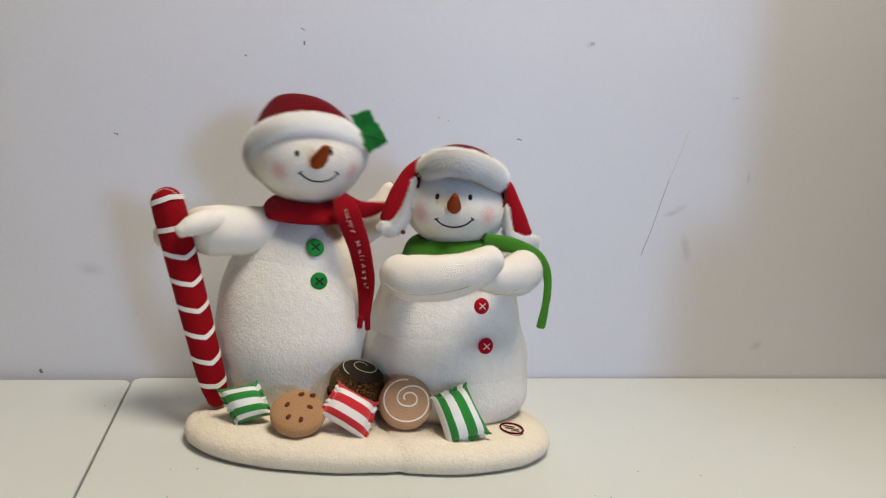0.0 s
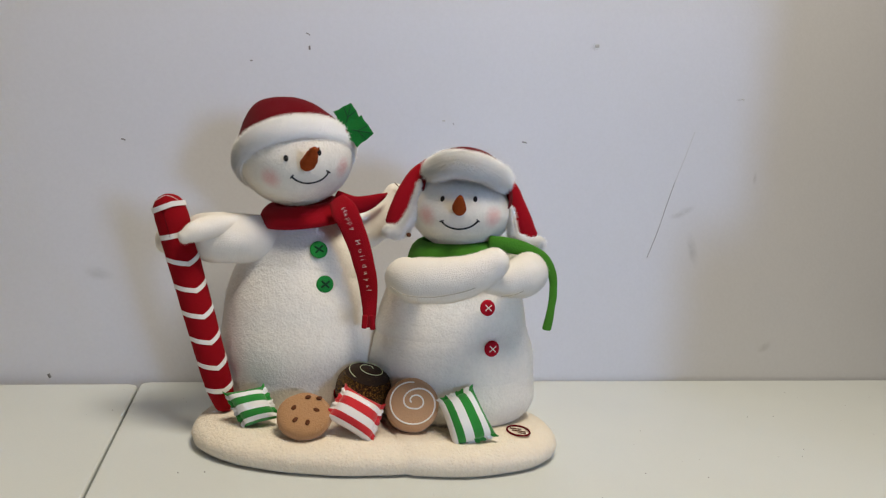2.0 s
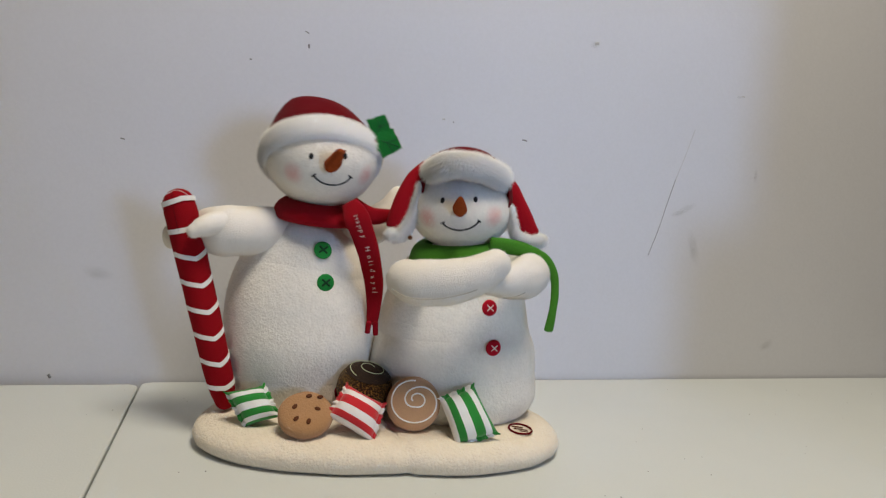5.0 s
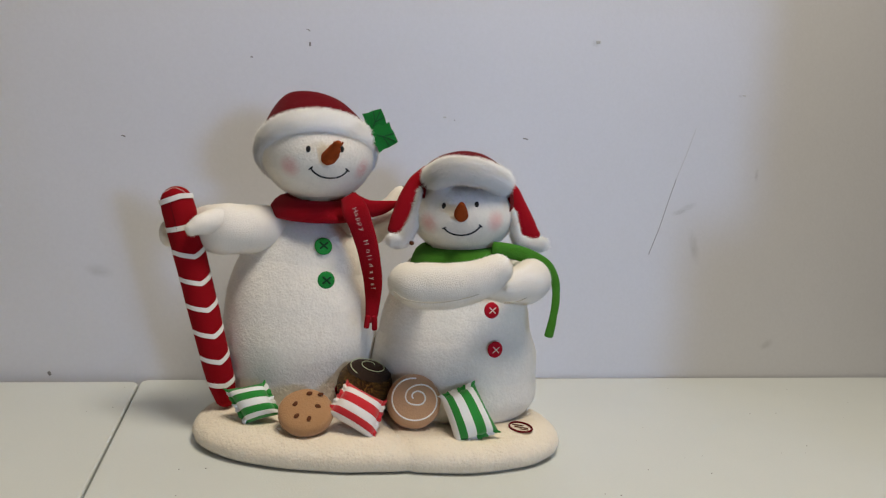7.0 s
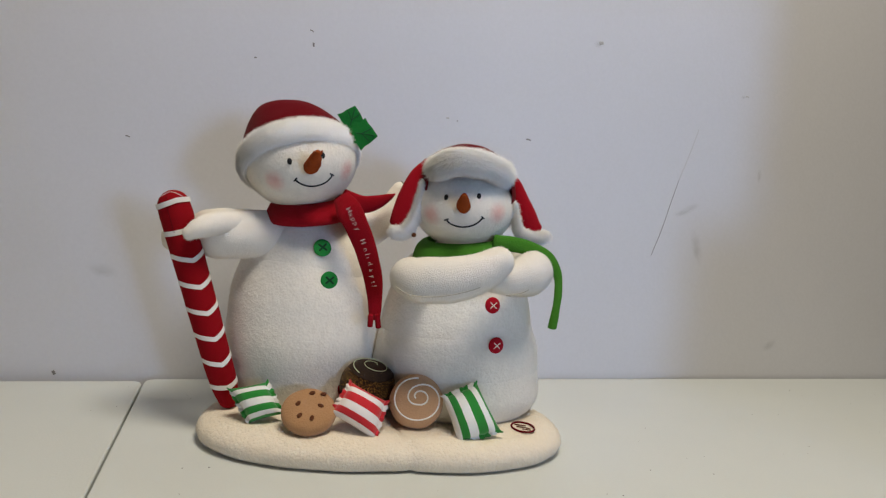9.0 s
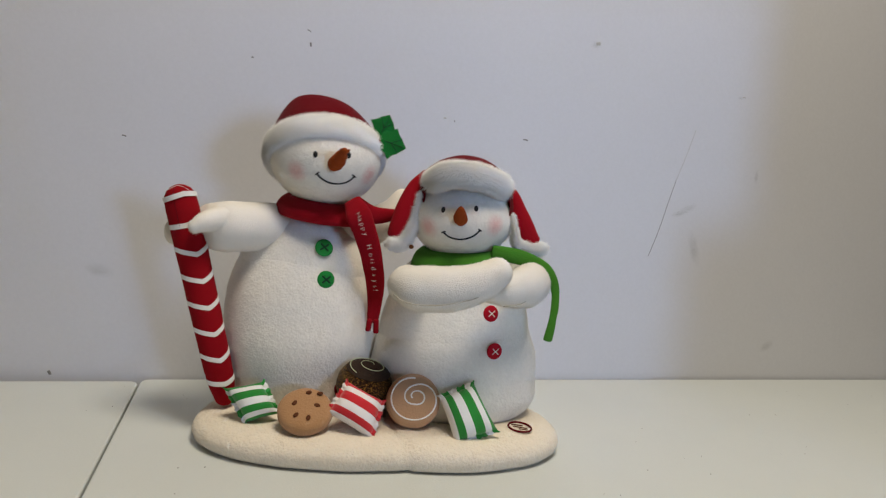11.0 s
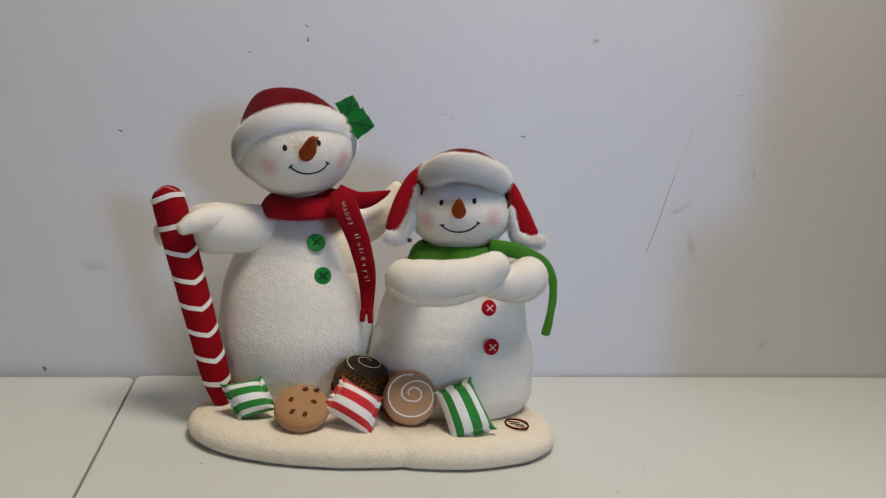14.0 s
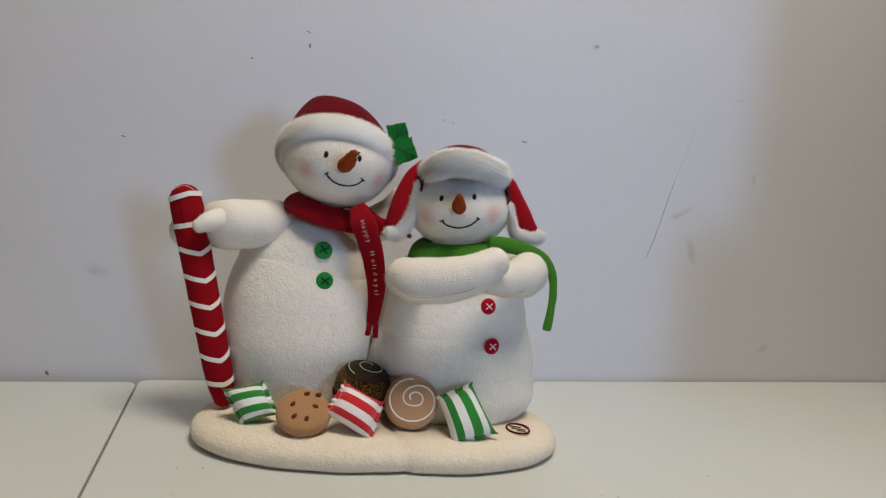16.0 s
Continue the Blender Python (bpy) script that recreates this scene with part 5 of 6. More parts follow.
    walk(arm, [
        (0, pose(-0.1112, 0.0481, 0.2025, 0.1, -1.4, -4.8)), (0.2, pose(-0.0999, 0.0518, 0.2109, 0.1, -2.3, -1.3)), (0.5, pose(-0.1117, 0.0471, 0.2015, -0.0, -0.7, -6.0)),
        (0.7, pose(-0.1137, 0.0468, 0.1995, 0.0, -0.7, -6.2)), (1, pose(-0.1140, 0.0461, 0.1984, -0.1, 0.4, -4.8)), (1.2, pose(-0.1143, 0.0467, 0.1991, -0.0, -0.6, -6.0)),
        (1.5, pose(-0.1013, 0.0507, 0.2095, 0.1, -0.5, 4.0)), (1.7, pose(-0.1074, 0.0488, 0.2051, 0.0, 0.6, 4.4)), (2, pose(-0.1153, 0.0457, 0.1971, -0.2, 1.1, -5.5)),
        (2.2, pose(-0.1097, 0.0479, 0.2032, 0.1, -1.6, -6.9)), (2.5, pose(-0.1072, 0.0480, 0.2048, -0.0, -0.0, -1.2)), (2.7, pose(-0.1060, 0.0493, 0.2062, 0.0, -0.2, 2.2)),
        (3, pose(-0.1067, 0.0495, 0.2062, 0.0, -0.6, 0.3)), (3.2, pose(-0.1095, 0.0482, 0.2035, 0.0, 0.1, 1.1)), (3.5, pose(-0.1133, 0.0468, 0.1998, -0.0, -0.3, -5.2)),
        (3.7, pose(-0.1146, 0.0470, 0.1989, -0.0, -0.7, -5.2)), (4, pose(-0.1050, 0.0488, 0.2066, 0.0, -0.5, -0.6)), (4.2, pose(-0.1048, 0.0497, 0.2072, 0.1, -2.0, -4.5)),
        (4.5, pose(-0.1141, 0.0468, 0.1992, -0.0, -0.6, -5.8)), (4.85, pose(-0.1046, 0.0498, 0.2074, 0.1, -1.3, -1.2)), (5.2, pose(-0.1140, 0.0469, 0.1994, -0.0, -0.7, -5.4)),
        (5.55, pose(-0.1107, 0.0478, 0.2025, 0.0, -0.5, -2.3)), (5.9, pose(-0.1101, 0.0480, 0.2030, 0.0, -0.0, 0.2)), (6.3, pose(-0.1104, 0.0479, 0.2028, 0.0, -0.1, -0.1)),
        (6.5, pose(-0.1107, 0.0482, 0.2029, 0.0, -0.7, -2.4)), (6.7, pose(-0.1100, 0.0480, 0.2031, 0.0, -0.1, -0.2)), (7, pose(-0.1100, 0.0480, 0.2030, 0.0, -0.0, 0.0)),
        (7.2, pose(-0.1107, 0.0479, 0.2025, 0.0, -0.1, -0.2)), (7.5, pose(-0.1097, 0.0477, 0.2030, 0.0, 0.2, 1.2)), (7.7, pose(-0.1103, 0.0479, 0.2028, 0.0, -0.4, -1.5)),
        (8, pose(-0.1100, 0.0477, 0.2029, -0.0, -0.2, -1.1)), (8.2, pose(-0.1099, 0.0480, 0.2032, 0.0, -0.2, -0.3)), (8.5, pose(-0.1107, 0.0476, 0.2021, -0.0, 0.3, 0.7)),
        (8.7, pose(-0.1100, 0.0480, 0.2031, 0.0, 0.0, 0.5)), (9, pose(-0.1148, 0.0459, 0.1980, -0.0, -0.3, -6.9)), (9.2, pose(-0.1087, 0.0483, 0.2041, 0.1, -1.5, -5.4)),
        (9.5, pose(-0.1039, 0.0501, 0.2079, 0.0, -0.9, 1.1)), (9.85, pose(-0.1147, 0.0467, 0.1987, -0.0, -0.6, -6.0)), (10.2, pose(-0.1043, 0.0500, 0.2076, 0.0, -1.0, 0.3)),
        (10.55, pose(-0.1147, 0.0467, 0.1986, -0.0, -0.6, -6.0)), (10.95, pose(-0.1087, 0.0483, 0.2041, 0.1, -1.3, -4.5)), (11.3, pose(-0.1030, 0.0505, 0.2084, 0.0, -0.4, 3.6)),
        (11.5, pose(-0.1084, 0.0497, 0.2056, 0.5, -4.3, -11.9)), (11.7, pose(-0.1148, 0.0465, 0.1985, -0.0, -0.5, -6.4)), (12, pose(-0.0995, 0.0524, 0.2115, 0.3, -3.8, -5.5)),
        (12.2, pose(-0.1006, 0.0514, 0.2104, 0.1, -2.5, -2.6)), (12.5, pose(-0.1122, 0.0470, 0.2006, -0.0, -0.2, -2.3)), (12.7, pose(-0.1140, 0.0467, 0.1993, -0.0, -0.7, -6.5)),
        (13, pose(-0.0971, 0.0529, 0.2129, 0.5, -4.7, -9.3)), (13.2, pose(-0.1065, 0.0491, 0.2058, 0.0, 0.2, 3.4)), (13.5, pose(-0.1153, 0.0478, 0.1994, 0.1, -1.7, -7.3)),
        (13.7, pose(-0.1145, 0.0469, 0.1989, -0.0, -0.6, -5.5)), (14, pose(-0.1143, 0.0470, 0.1990, 0.0, -1.0, -4.9)), (14.2, pose(-0.1150, 0.0467, 0.1983, -0.0, -0.6, -5.9)),
        (14.5, pose(-0.1137, 0.0465, 0.1990, -0.1, 0.2, -3.7)), (14.7, pose(-0.1146, 0.0468, 0.1987, -0.0, -0.6, -5.7)), (15, pose(-0.1147, 0.0475, 0.1996, 0.1, -1.8, -7.0)),
        (15.2, pose(-0.1150, 0.0468, 0.1984, -0.0, -0.6, -5.8)), (15.5, pose(-0.1141, 0.0476, 0.2000, 0.1, -1.6, -6.8)), (15.7, pose(-0.1054, 0.0495, 0.2066, 0.0, 0.2, 4.5)),
        (16, pose(-0.1029, 0.0515, 0.2095, 0.2, -2.9, -4.0))])
    walk(arm2, [
        (0, pose(-0.0420, 0.0720, 0.2080, 0.0, -5.7, 0.0)), (0.2, pose(-0.0420, 0.0720, 0.2080, 0.0, -1.8, 0.0)), (0.5, pose(-0.0420, 0.0720, 0.2080, 0.0, -6.0, 0.0)),
        (0.7, pose(-0.0420, 0.0720, 0.2080, 0.0, 1.2, 0.0)), (1, pose(-0.0420, 0.0720, 0.2080, 0.0, -5.8, 0.0)), (1.2, pose(-0.0420, 0.0720, 0.2080, 0.0, -7.1, 0.0)),
        (1.5, pose(-0.0420, 0.0720, 0.2080, 0.0, -1.9, 0.0)), (1.7, pose(-0.0420, 0.0720, 0.2080, 0.0, -4.0, 0.0)), (2, pose(-0.0420, 0.0720, 0.2080, 0.0, -7.9, 0.0)),
        (2.2, pose(-0.0420, 0.0720, 0.2080, 0.0, -3.2, 0.0)), (2.5, pose(-0.0420, 0.0720, 0.2080, 0.0, 3.5, 0.0)), (2.7, pose(-0.0420, 0.0720, 0.2080, 0.0, -2.8, 0.0)),
        (3, pose(-0.0420, 0.0720, 0.2080, 0.0, -3.8, 0.0)), (3.2, pose(-0.0420, 0.0720, 0.2080, 0.0, 2.1, 0.0)), (3.5, pose(-0.0420, 0.0720, 0.2080, 0.0, -5.1, 0.0)),
        (3.7, pose(-0.0420, 0.0720, 0.2080, 0.0, -6.3, 0.0)), (4, pose(-0.0420, 0.0720, 0.2080, 0.0, 4.4, 0.0)), (4.2, pose(-0.0420, 0.0720, 0.2080, 0.0, 0.3, 0.0)),
        (4.5, pose(-0.0420, 0.0720, 0.2080, 0.0, 0.2, 0.0)), (4.85, pose(-0.0420, 0.0720, 0.2080, 0.0, -4.0, 0.0)), (5.2, pose(-0.0420, 0.0720, 0.2080, 0.0, 0.7, 0.0)),
        (5.55, pose(-0.0420, 0.0720, 0.2080, 0.0, -6.1, 0.0)), (5.9, pose(-0.0420, 0.0720, 0.2080, 0.0, 2.1, 0.0)), (6.3, pose(-0.0420, 0.0720, 0.2080, 0.0, -4.9, 0.0)),
        (6.5, pose(-0.0420, 0.0720, 0.2080, 0.0, -5.5, 0.0)), (6.7, pose(-0.0420, 0.0720, 0.2080, 0.0, -3.9, 0.0)), (7, pose(-0.0420, 0.0720, 0.2080, 0.0, -0.0, 0.0)),
        (7.2, pose(-0.0420, 0.0720, 0.2080, 0.0, -6.4, 0.0)), (7.5, pose(-0.0420, 0.0720, 0.2080, 0.0, 3.7, 0.0)), (7.7, pose(-0.0420, 0.0720, 0.2080, 0.0, -1.2, 0.0)),
        (8, pose(-0.0420, 0.0720, 0.2080, 0.0, 0.3, 0.0)), (8.2, pose(-0.0420, 0.0720, 0.2080, 0.0, 2.7, 0.0)), (8.5, pose(-0.0420, 0.0720, 0.2080, 0.0, -5.8, 0.0)),
        (8.7, pose(-0.0420, 0.0720, 0.2080, 0.0, -3.6, 0.0)), (9, pose(-0.0420, 0.0720, 0.2080, 0.0, -5.2, 0.0)), (9.2, pose(-0.0420, 0.0720, 0.2080, 0.0, -1.6, 0.0)),
        (9.5, pose(-0.0420, 0.0720, 0.2080, 0.0, 4.8, 0.0)), (9.85, pose(-0.0420, 0.0720, 0.2080, 0.0, -6.7, 0.0)), (10.2, pose(-0.0420, 0.0720, 0.2080, 0.0, 4.8, 0.0)),
        (10.55, pose(-0.0420, 0.0720, 0.2080, 0.0, -7.1, 0.0)), (10.95, pose(-0.0420, 0.0720, 0.2080, 0.0, 2.9, 0.0)), (11.3, pose(-0.0420, 0.0720, 0.2080, 0.0, 2.1, 0.0)),
        (11.5, pose(-0.0420, 0.0720, 0.2080, 0.0, -3.5, 0.0)), (11.7, pose(-0.0420, 0.0720, 0.2080, 0.0, 0.5, 0.0)), (12, pose(-0.0420, 0.0720, 0.2080, 0.0, 3.2, 0.0)),
        (12.2, pose(-0.0420, 0.0720, 0.2080, 0.0, -1.1, 0.0)), (12.5, pose(-0.0420, 0.0720, 0.2080, 0.0, 3.5, 0.0)), (12.7, pose(-0.0420, 0.0720, 0.2080, 0.0, -4.2, 0.0)),
        (13, pose(-0.0420, 0.0720, 0.2080, 0.0, 4.9, 0.0)), (13.2, pose(-0.0420, 0.0720, 0.2080, 0.0, 5.4, 0.0)), (13.5, pose(-0.0420, 0.0720, 0.2080, 0.0, -6.7, 0.0)),
        (13.7, pose(-0.0420, 0.0720, 0.2080, 0.0, -1.2, 0.0)), (14, pose(-0.0420, 0.0720, 0.2080, 0.0, -0.9, 0.0)), (14.2, pose(-0.0420, 0.0720, 0.2080, 0.0, -7.3, 0.0)),
        (14.5, pose(-0.0420, 0.0720, 0.2080, 0.0, 2.4, 0.0)), (14.7, pose(-0.0420, 0.0720, 0.2080, 0.0, -3.2, 0.0)), (15, pose(-0.0420, 0.0720, 0.2080, 0.0, -5.3, 0.0)),
        (15.2, pose(-0.0420, 0.0720, 0.2080, 0.0, -6.2, 0.0)), (15.5, pose(-0.0420, 0.0720, 0.2080, 0.0, -4.4, 0.0)), (15.7, pose(-0.0420, 0.0720, 0.2080, 0.0, -3.6, 0.0)),
        (16, pose(-0.0420, 0.0720, 0.2080, 0.0, -0.3, 0.0))])
    walk(cane, [
        (0, pose(-0.1535, 0.0300, 0.0376, 0.4, -0.4, -0.0)), (0.2, pose(-0.1528, 0.0300, 0.0398, -3.0, 2.8, -0.1)), (0.5, pose(-0.1538, 0.0300, 0.0377, 0.2, -0.4, -0.0)),
        (0.7, pose(-0.1533, 0.0300, 0.0362, 1.1, -1.0, -0.0)), (1, pose(-0.1532, 0.0300, 0.0369, 0.9, -1.0, -0.0)), (1.2, pose(-0.1532, 0.0300, 0.0359, 1.2, -1.1, -0.0)),
        (1.5, pose(-0.1529, 0.0300, 0.0409, -1.7, 3.1, -0.0)), (1.7, pose(-0.1529, 0.0300, 0.0394, -0.7, 1.2, -0.0)), (2, pose(-0.1534, 0.0300, 0.0365, 1.3, -1.4, -0.0)),
        (2.2, pose(-0.1534, 0.0300, 0.0375, 0.0, -0.1, -0.0)), (2.5, pose(-0.1535, 0.0300, 0.0388, -0.9, 1.0, -0.0)), (2.7, pose(-0.1530, 0.0300, 0.0394, -1.1, 1.4, -0.0)),
        (3, pose(-0.1528, 0.0300, 0.0392, -1.0, 1.1, -0.0)), (3.2, pose(-0.1530, 0.0300, 0.0384, -0.2, 0.5, -0.0)), (3.5, pose(-0.1536, 0.0300, 0.0368, 1.0, -0.9, -0.0)),
        (3.7, pose(-0.1531, 0.0300, 0.0354, 1.0, -1.2, -0.0)), (4, pose(-0.1525, 0.0300, 0.0394, -1.5, 1.3, -0.0)), (4.2, pose(-0.1532, 0.0300, 0.0387, -1.5, 1.3, -0.0)),
        (4.5, pose(-0.1532, 0.0300, 0.0360, 1.2, -1.1, -0.0)), (4.85, pose(-0.1530, 0.0300, 0.0392, -1.6, 1.6, -0.0)), (5.2, pose(-0.1532, 0.0300, 0.0359, 1.1, -1.1, -0.0)),
        (5.55, pose(-0.1532, 0.0300, 0.0375, 0.1, -0.1, -0.0)), (5.9, pose(-0.1531, 0.0300, 0.0380, -0.1, 0.2, -0.0)), (6.3, pose(-0.1531, 0.0300, 0.0379, 0.0, 0.1, 0.0)),
        (6.5, pose(-0.1533, 0.0300, 0.0380, -0.1, 0.1, -0.0)), (6.7, pose(-0.1531, 0.0300, 0.0380, -0.1, 0.3, -0.0)), (7, pose(-0.1530, 0.0300, 0.0380, 0.0, -0.0, 0.0)),
        (7.2, pose(-0.1531, 0.0300, 0.0378, 0.1, 0.1, 0.0)), (7.5, pose(-0.1533, 0.0300, 0.0383, 0.0, 0.5, -0.0)), (7.7, pose(-0.1531, 0.0300, 0.0378, 0.0, 0.1, -0.0)),
        (8, pose(-0.1533, 0.0300, 0.0382, 0.2, 0.4, -0.0)), (8.2, pose(-0.1531, 0.0300, 0.0380, -0.1, 0.3, -0.0)), (8.5, pose(-0.1530, 0.0300, 0.0376, 0.3, -0.1, 0.0)),
        (8.7, pose(-0.1531, 0.0300, 0.0381, -0.1, 0.3, -0.0)), (9, pose(-0.1532, 0.0300, 0.0360, 1.7, -1.4, -0.0)), (9.2, pose(-0.1533, 0.0300, 0.0378, -0.3, 0.2, -0.0)),
        (9.5, pose(-0.1529, 0.0300, 0.0396, -1.8, 1.9, -0.0)), (9.85, pose(-0.1532, 0.0300, 0.0357, 1.3, -1.3, -0.0)), (10.2, pose(-0.1530, 0.0300, 0.0394, -1.6, 1.8, -0.0)),
        (10.55, pose(-0.1532, 0.0300, 0.0357, 1.3, -1.3, -0.0)), (10.95, pose(-0.1533, 0.0300, 0.0379, -0.3, 0.3, -0.0)), (11.3, pose(-0.1528, 0.0300, 0.0401, -2.0, 2.3, -0.0)),
        (11.5, pose(-0.1533, 0.0300, 0.0364, 0.4, 0.0, 0.0)), (11.7, pose(-0.1533, 0.0300, 0.0358, 1.5, -1.3, -0.0)), (12, pose(-0.1528, 0.0301, 0.0384, -4.2, 2.2, -0.1)),
        (12.2, pose(-0.1529, 0.0300, 0.0395, -2.8, 2.5, -0.1)), (12.5, pose(-0.1527, 0.0300, 0.0361, 0.4, -0.5, 0.0)), (12.7, pose(-0.1533, 0.0300, 0.0362, 1.3, -1.1, -0.0)),
        (13, pose(-0.1531, 0.0300, 0.0394, -3.7, 3.0, -0.1)), (13.2, pose(-0.1529, 0.0300, 0.0394, -1.0, 1.4, -0.0)), (13.5, pose(-0.1529, 0.0300, 0.0353, 1.6, -1.4, -0.0)),
        (13.7, pose(-0.1531, 0.0300, 0.0356, 1.1, -1.2, -0.0)), (14, pose(-0.1525, 0.0301, 0.0347, 0.1, -1.5, 0.0)), (14.2, pose(-0.1531, 0.0300, 0.0354, 1.3, -1.3, -0.0)),
        (14.5, pose(-0.1535, 0.0300, 0.0356, 0.7, -0.8, -0.0)), (14.7, pose(-0.1531, 0.0300, 0.0356, 1.2, -1.2, -0.0)), (15, pose(-0.1531, 0.0300, 0.0352, 1.6, -1.2, -0.0)),
        (15.2, pose(-0.1531, 0.0300, 0.0353, 1.2, -1.3, -0.0)), (15.5, pose(-0.1534, 0.0300, 0.0354, 1.7, -0.9, -0.0)), (15.7, pose(-0.1529, 0.0300, 0.0398, -1.3, 1.8, -0.0)),
        (16, pose(-0.1527, 0.0300, 0.0383, -2.8, 1.8, -0.0))])
    walk(head2, [
        (0, pose(0.0709, 0.0450, 0.2036, -0.8, 3.2, -0.8)), (0.2, pose(0.0712, 0.0450, 0.2066, -0.6, 1.2, 0.1)), (0.5, pose(0.0711, 0.0451, 0.2048, 0.1, 2.6, -0.4)),
        (0.7, pose(0.0740, 0.0450, 0.1903, 0.1, 0.1, -0.5)), (1, pose(0.0712, 0.0451, 0.2013, -0.2, 2.9, -0.5)), (1.2, pose(0.0713, 0.0450, 0.2062, -0.5, 1.2, 0.0)),
        (1.5, pose(0.0717, 0.0451, 0.2033, -1.2, 2.0, -0.9)), (1.7, pose(0.0716, 0.0450, 0.2042, -0.5, 1.0, -0.0)), (2, pose(0.0711, 0.0451, 0.2039, -1.0, 2.9, -0.7)),
        (2.2, pose(0.0719, 0.0450, 0.2024, -0.4, 0.9, -0.1)), (2.5, pose(0.0740, 0.0451, 0.1897, 0.2, 1.0, -1.1)), (2.7, pose(0.0718, 0.0450, 0.2033, -0.4, 1.0, -0.1)),
        (3, pose(0.0710, 0.0451, 0.2046, 0.0, 1.5, 0.2)), (3.2, pose(0.0739, 0.0450, 0.1910, 0.0, 0.1, -0.5)), (3.5, pose(0.0720, 0.0451, 0.2022, 0.1, 2.2, -0.7)),
        (3.7, pose(0.0716, 0.0450, 0.2041, -0.5, 1.0, -0.0)), (4, pose(0.0735, 0.0450, 0.1891, -0.2, 1.1, -1.5)), (4.2, pose(0.0725, 0.0450, 0.1991, -0.3, 0.7, -0.2)),
        (4.5, pose(0.0737, 0.0450, 0.1920, 0.0, 0.2, -0.5)), (4.85, pose(0.0711, 0.0450, 0.2071, -0.6, 1.2, 0.1)), (5.2, pose(0.0739, 0.0450, 0.1910, 0.0, 0.1, -0.5)),
        (5.55, pose(0.0712, 0.0450, 0.2066, -0.6, 1.2, 0.1)), (5.9, pose(0.0740, 0.0450, 0.1905, 0.1, 0.1, -0.5)), (6.3, pose(0.0716, 0.0450, 0.2041, -0.5, 1.0, -0.0)),
        (6.5, pose(0.0715, 0.0450, 0.2056, -0.7, 0.7, -0.2)), (6.7, pose(0.0735, 0.0450, 0.1950, 0.0, -0.0, 0.0)), (7, pose(0.0735, 0.0450, 0.1950, 0.0, -0.0, 0.0)),
        (7.2, pose(0.0712, 0.0450, 0.2069, -0.6, 1.2, 0.1)), (7.5, pose(0.0750, 0.0450, 0.1869, -0.2, -0.2, -1.1)), (7.7, pose(0.0728, 0.0450, 0.1972, -0.2, 0.6, -0.3)),
        (8, pose(0.0732, 0.0450, 0.1945, 0.0, -0.1, -0.0)), (8.2, pose(0.0741, 0.0450, 0.1897, 0.1, 0.1, -0.5)), (8.5, pose(0.0730, 0.0450, 0.2067, -0.5, -0.5, -0.4)),
        (8.7, pose(0.0720, 0.0450, 0.2019, -0.4, 0.9, -0.1)), (9, pose(0.0719, 0.0450, 0.2025, -0.8, 0.2, 0.5)), (9.2, pose(0.0724, 0.0450, 0.1998, -0.3, 0.7, -0.2)),
        (9.5, pose(0.0740, 0.0450, 0.1902, 0.1, 0.1, -0.5)), (9.85, pose(0.0715, 0.0450, 0.2050, -0.5, 1.1, -0.0)), (10.2, pose(0.0740, 0.0450, 0.1900, 0.1, 0.1, -0.5)),
        (10.55, pose(0.0713, 0.0450, 0.2058, -0.5, 1.1, 0.0)), (10.95, pose(0.0739, 0.0450, 0.1908, 0.0, 0.1, -0.5)), (11.3, pose(0.0731, 0.0450, 0.1957, -0.1, 0.5, -0.3)),
        (11.5, pose(0.0718, 0.0450, 0.2066, -1.1, -0.8, 0.9)), (11.7, pose(0.0739, 0.0450, 0.1909, 0.0, 0.1, -0.5)), (12, pose(0.0721, 0.0450, 0.1992, 0.7, 0.3, -0.0)),
        (12.2, pose(0.0715, 0.0450, 0.2048, -0.5, 1.1, -0.0)), (12.5, pose(0.0742, 0.0450, 0.1873, 0.3, -0.3, 0.1)), (12.7, pose(0.0722, 0.0450, 0.2007, -0.3, 0.8, -0.1)),
        (13, pose(0.0736, 0.0450, 0.1981, 0.6, -0.7, -0.4)), (13.2, pose(0.0746, 0.0450, 0.1866, 0.2, -0.2, -0.6)), (13.5, pose(0.0705, 0.0450, 0.2057, -0.8, 0.4, 0.9)),
        (13.7, pose(0.0733, 0.0450, 0.1943, -0.1, 0.4, -0.4)), (14, pose(0.0746, 0.0450, 0.1939, -0.7, -0.5, -0.4)), (14.2, pose(0.0713, 0.0450, 0.2058, -0.5, 1.1, 0.0)),
        (14.5, pose(0.0741, 0.0450, 0.1875, -0.2, -0.2, 0.0)), (14.7, pose(0.0727, 0.0450, 0.1981, -0.2, 0.6, -0.2)), (15, pose(0.0727, 0.0450, 0.2041, -0.6, 0.3, -0.2)),
        (15.2, pose(0.0717, 0.0450, 0.2038, -0.5, 1.0, -0.0)), (15.5, pose(0.0712, 0.0450, 0.2035, 0.1, -0.2, 1.2)), (15.7, pose(0.0715, 0.0450, 0.2049, -0.5, 1.1, -0.0)),
        (16, pose(0.0717, 0.0450, 0.2029, -0.6, -0.4, 0.6))])
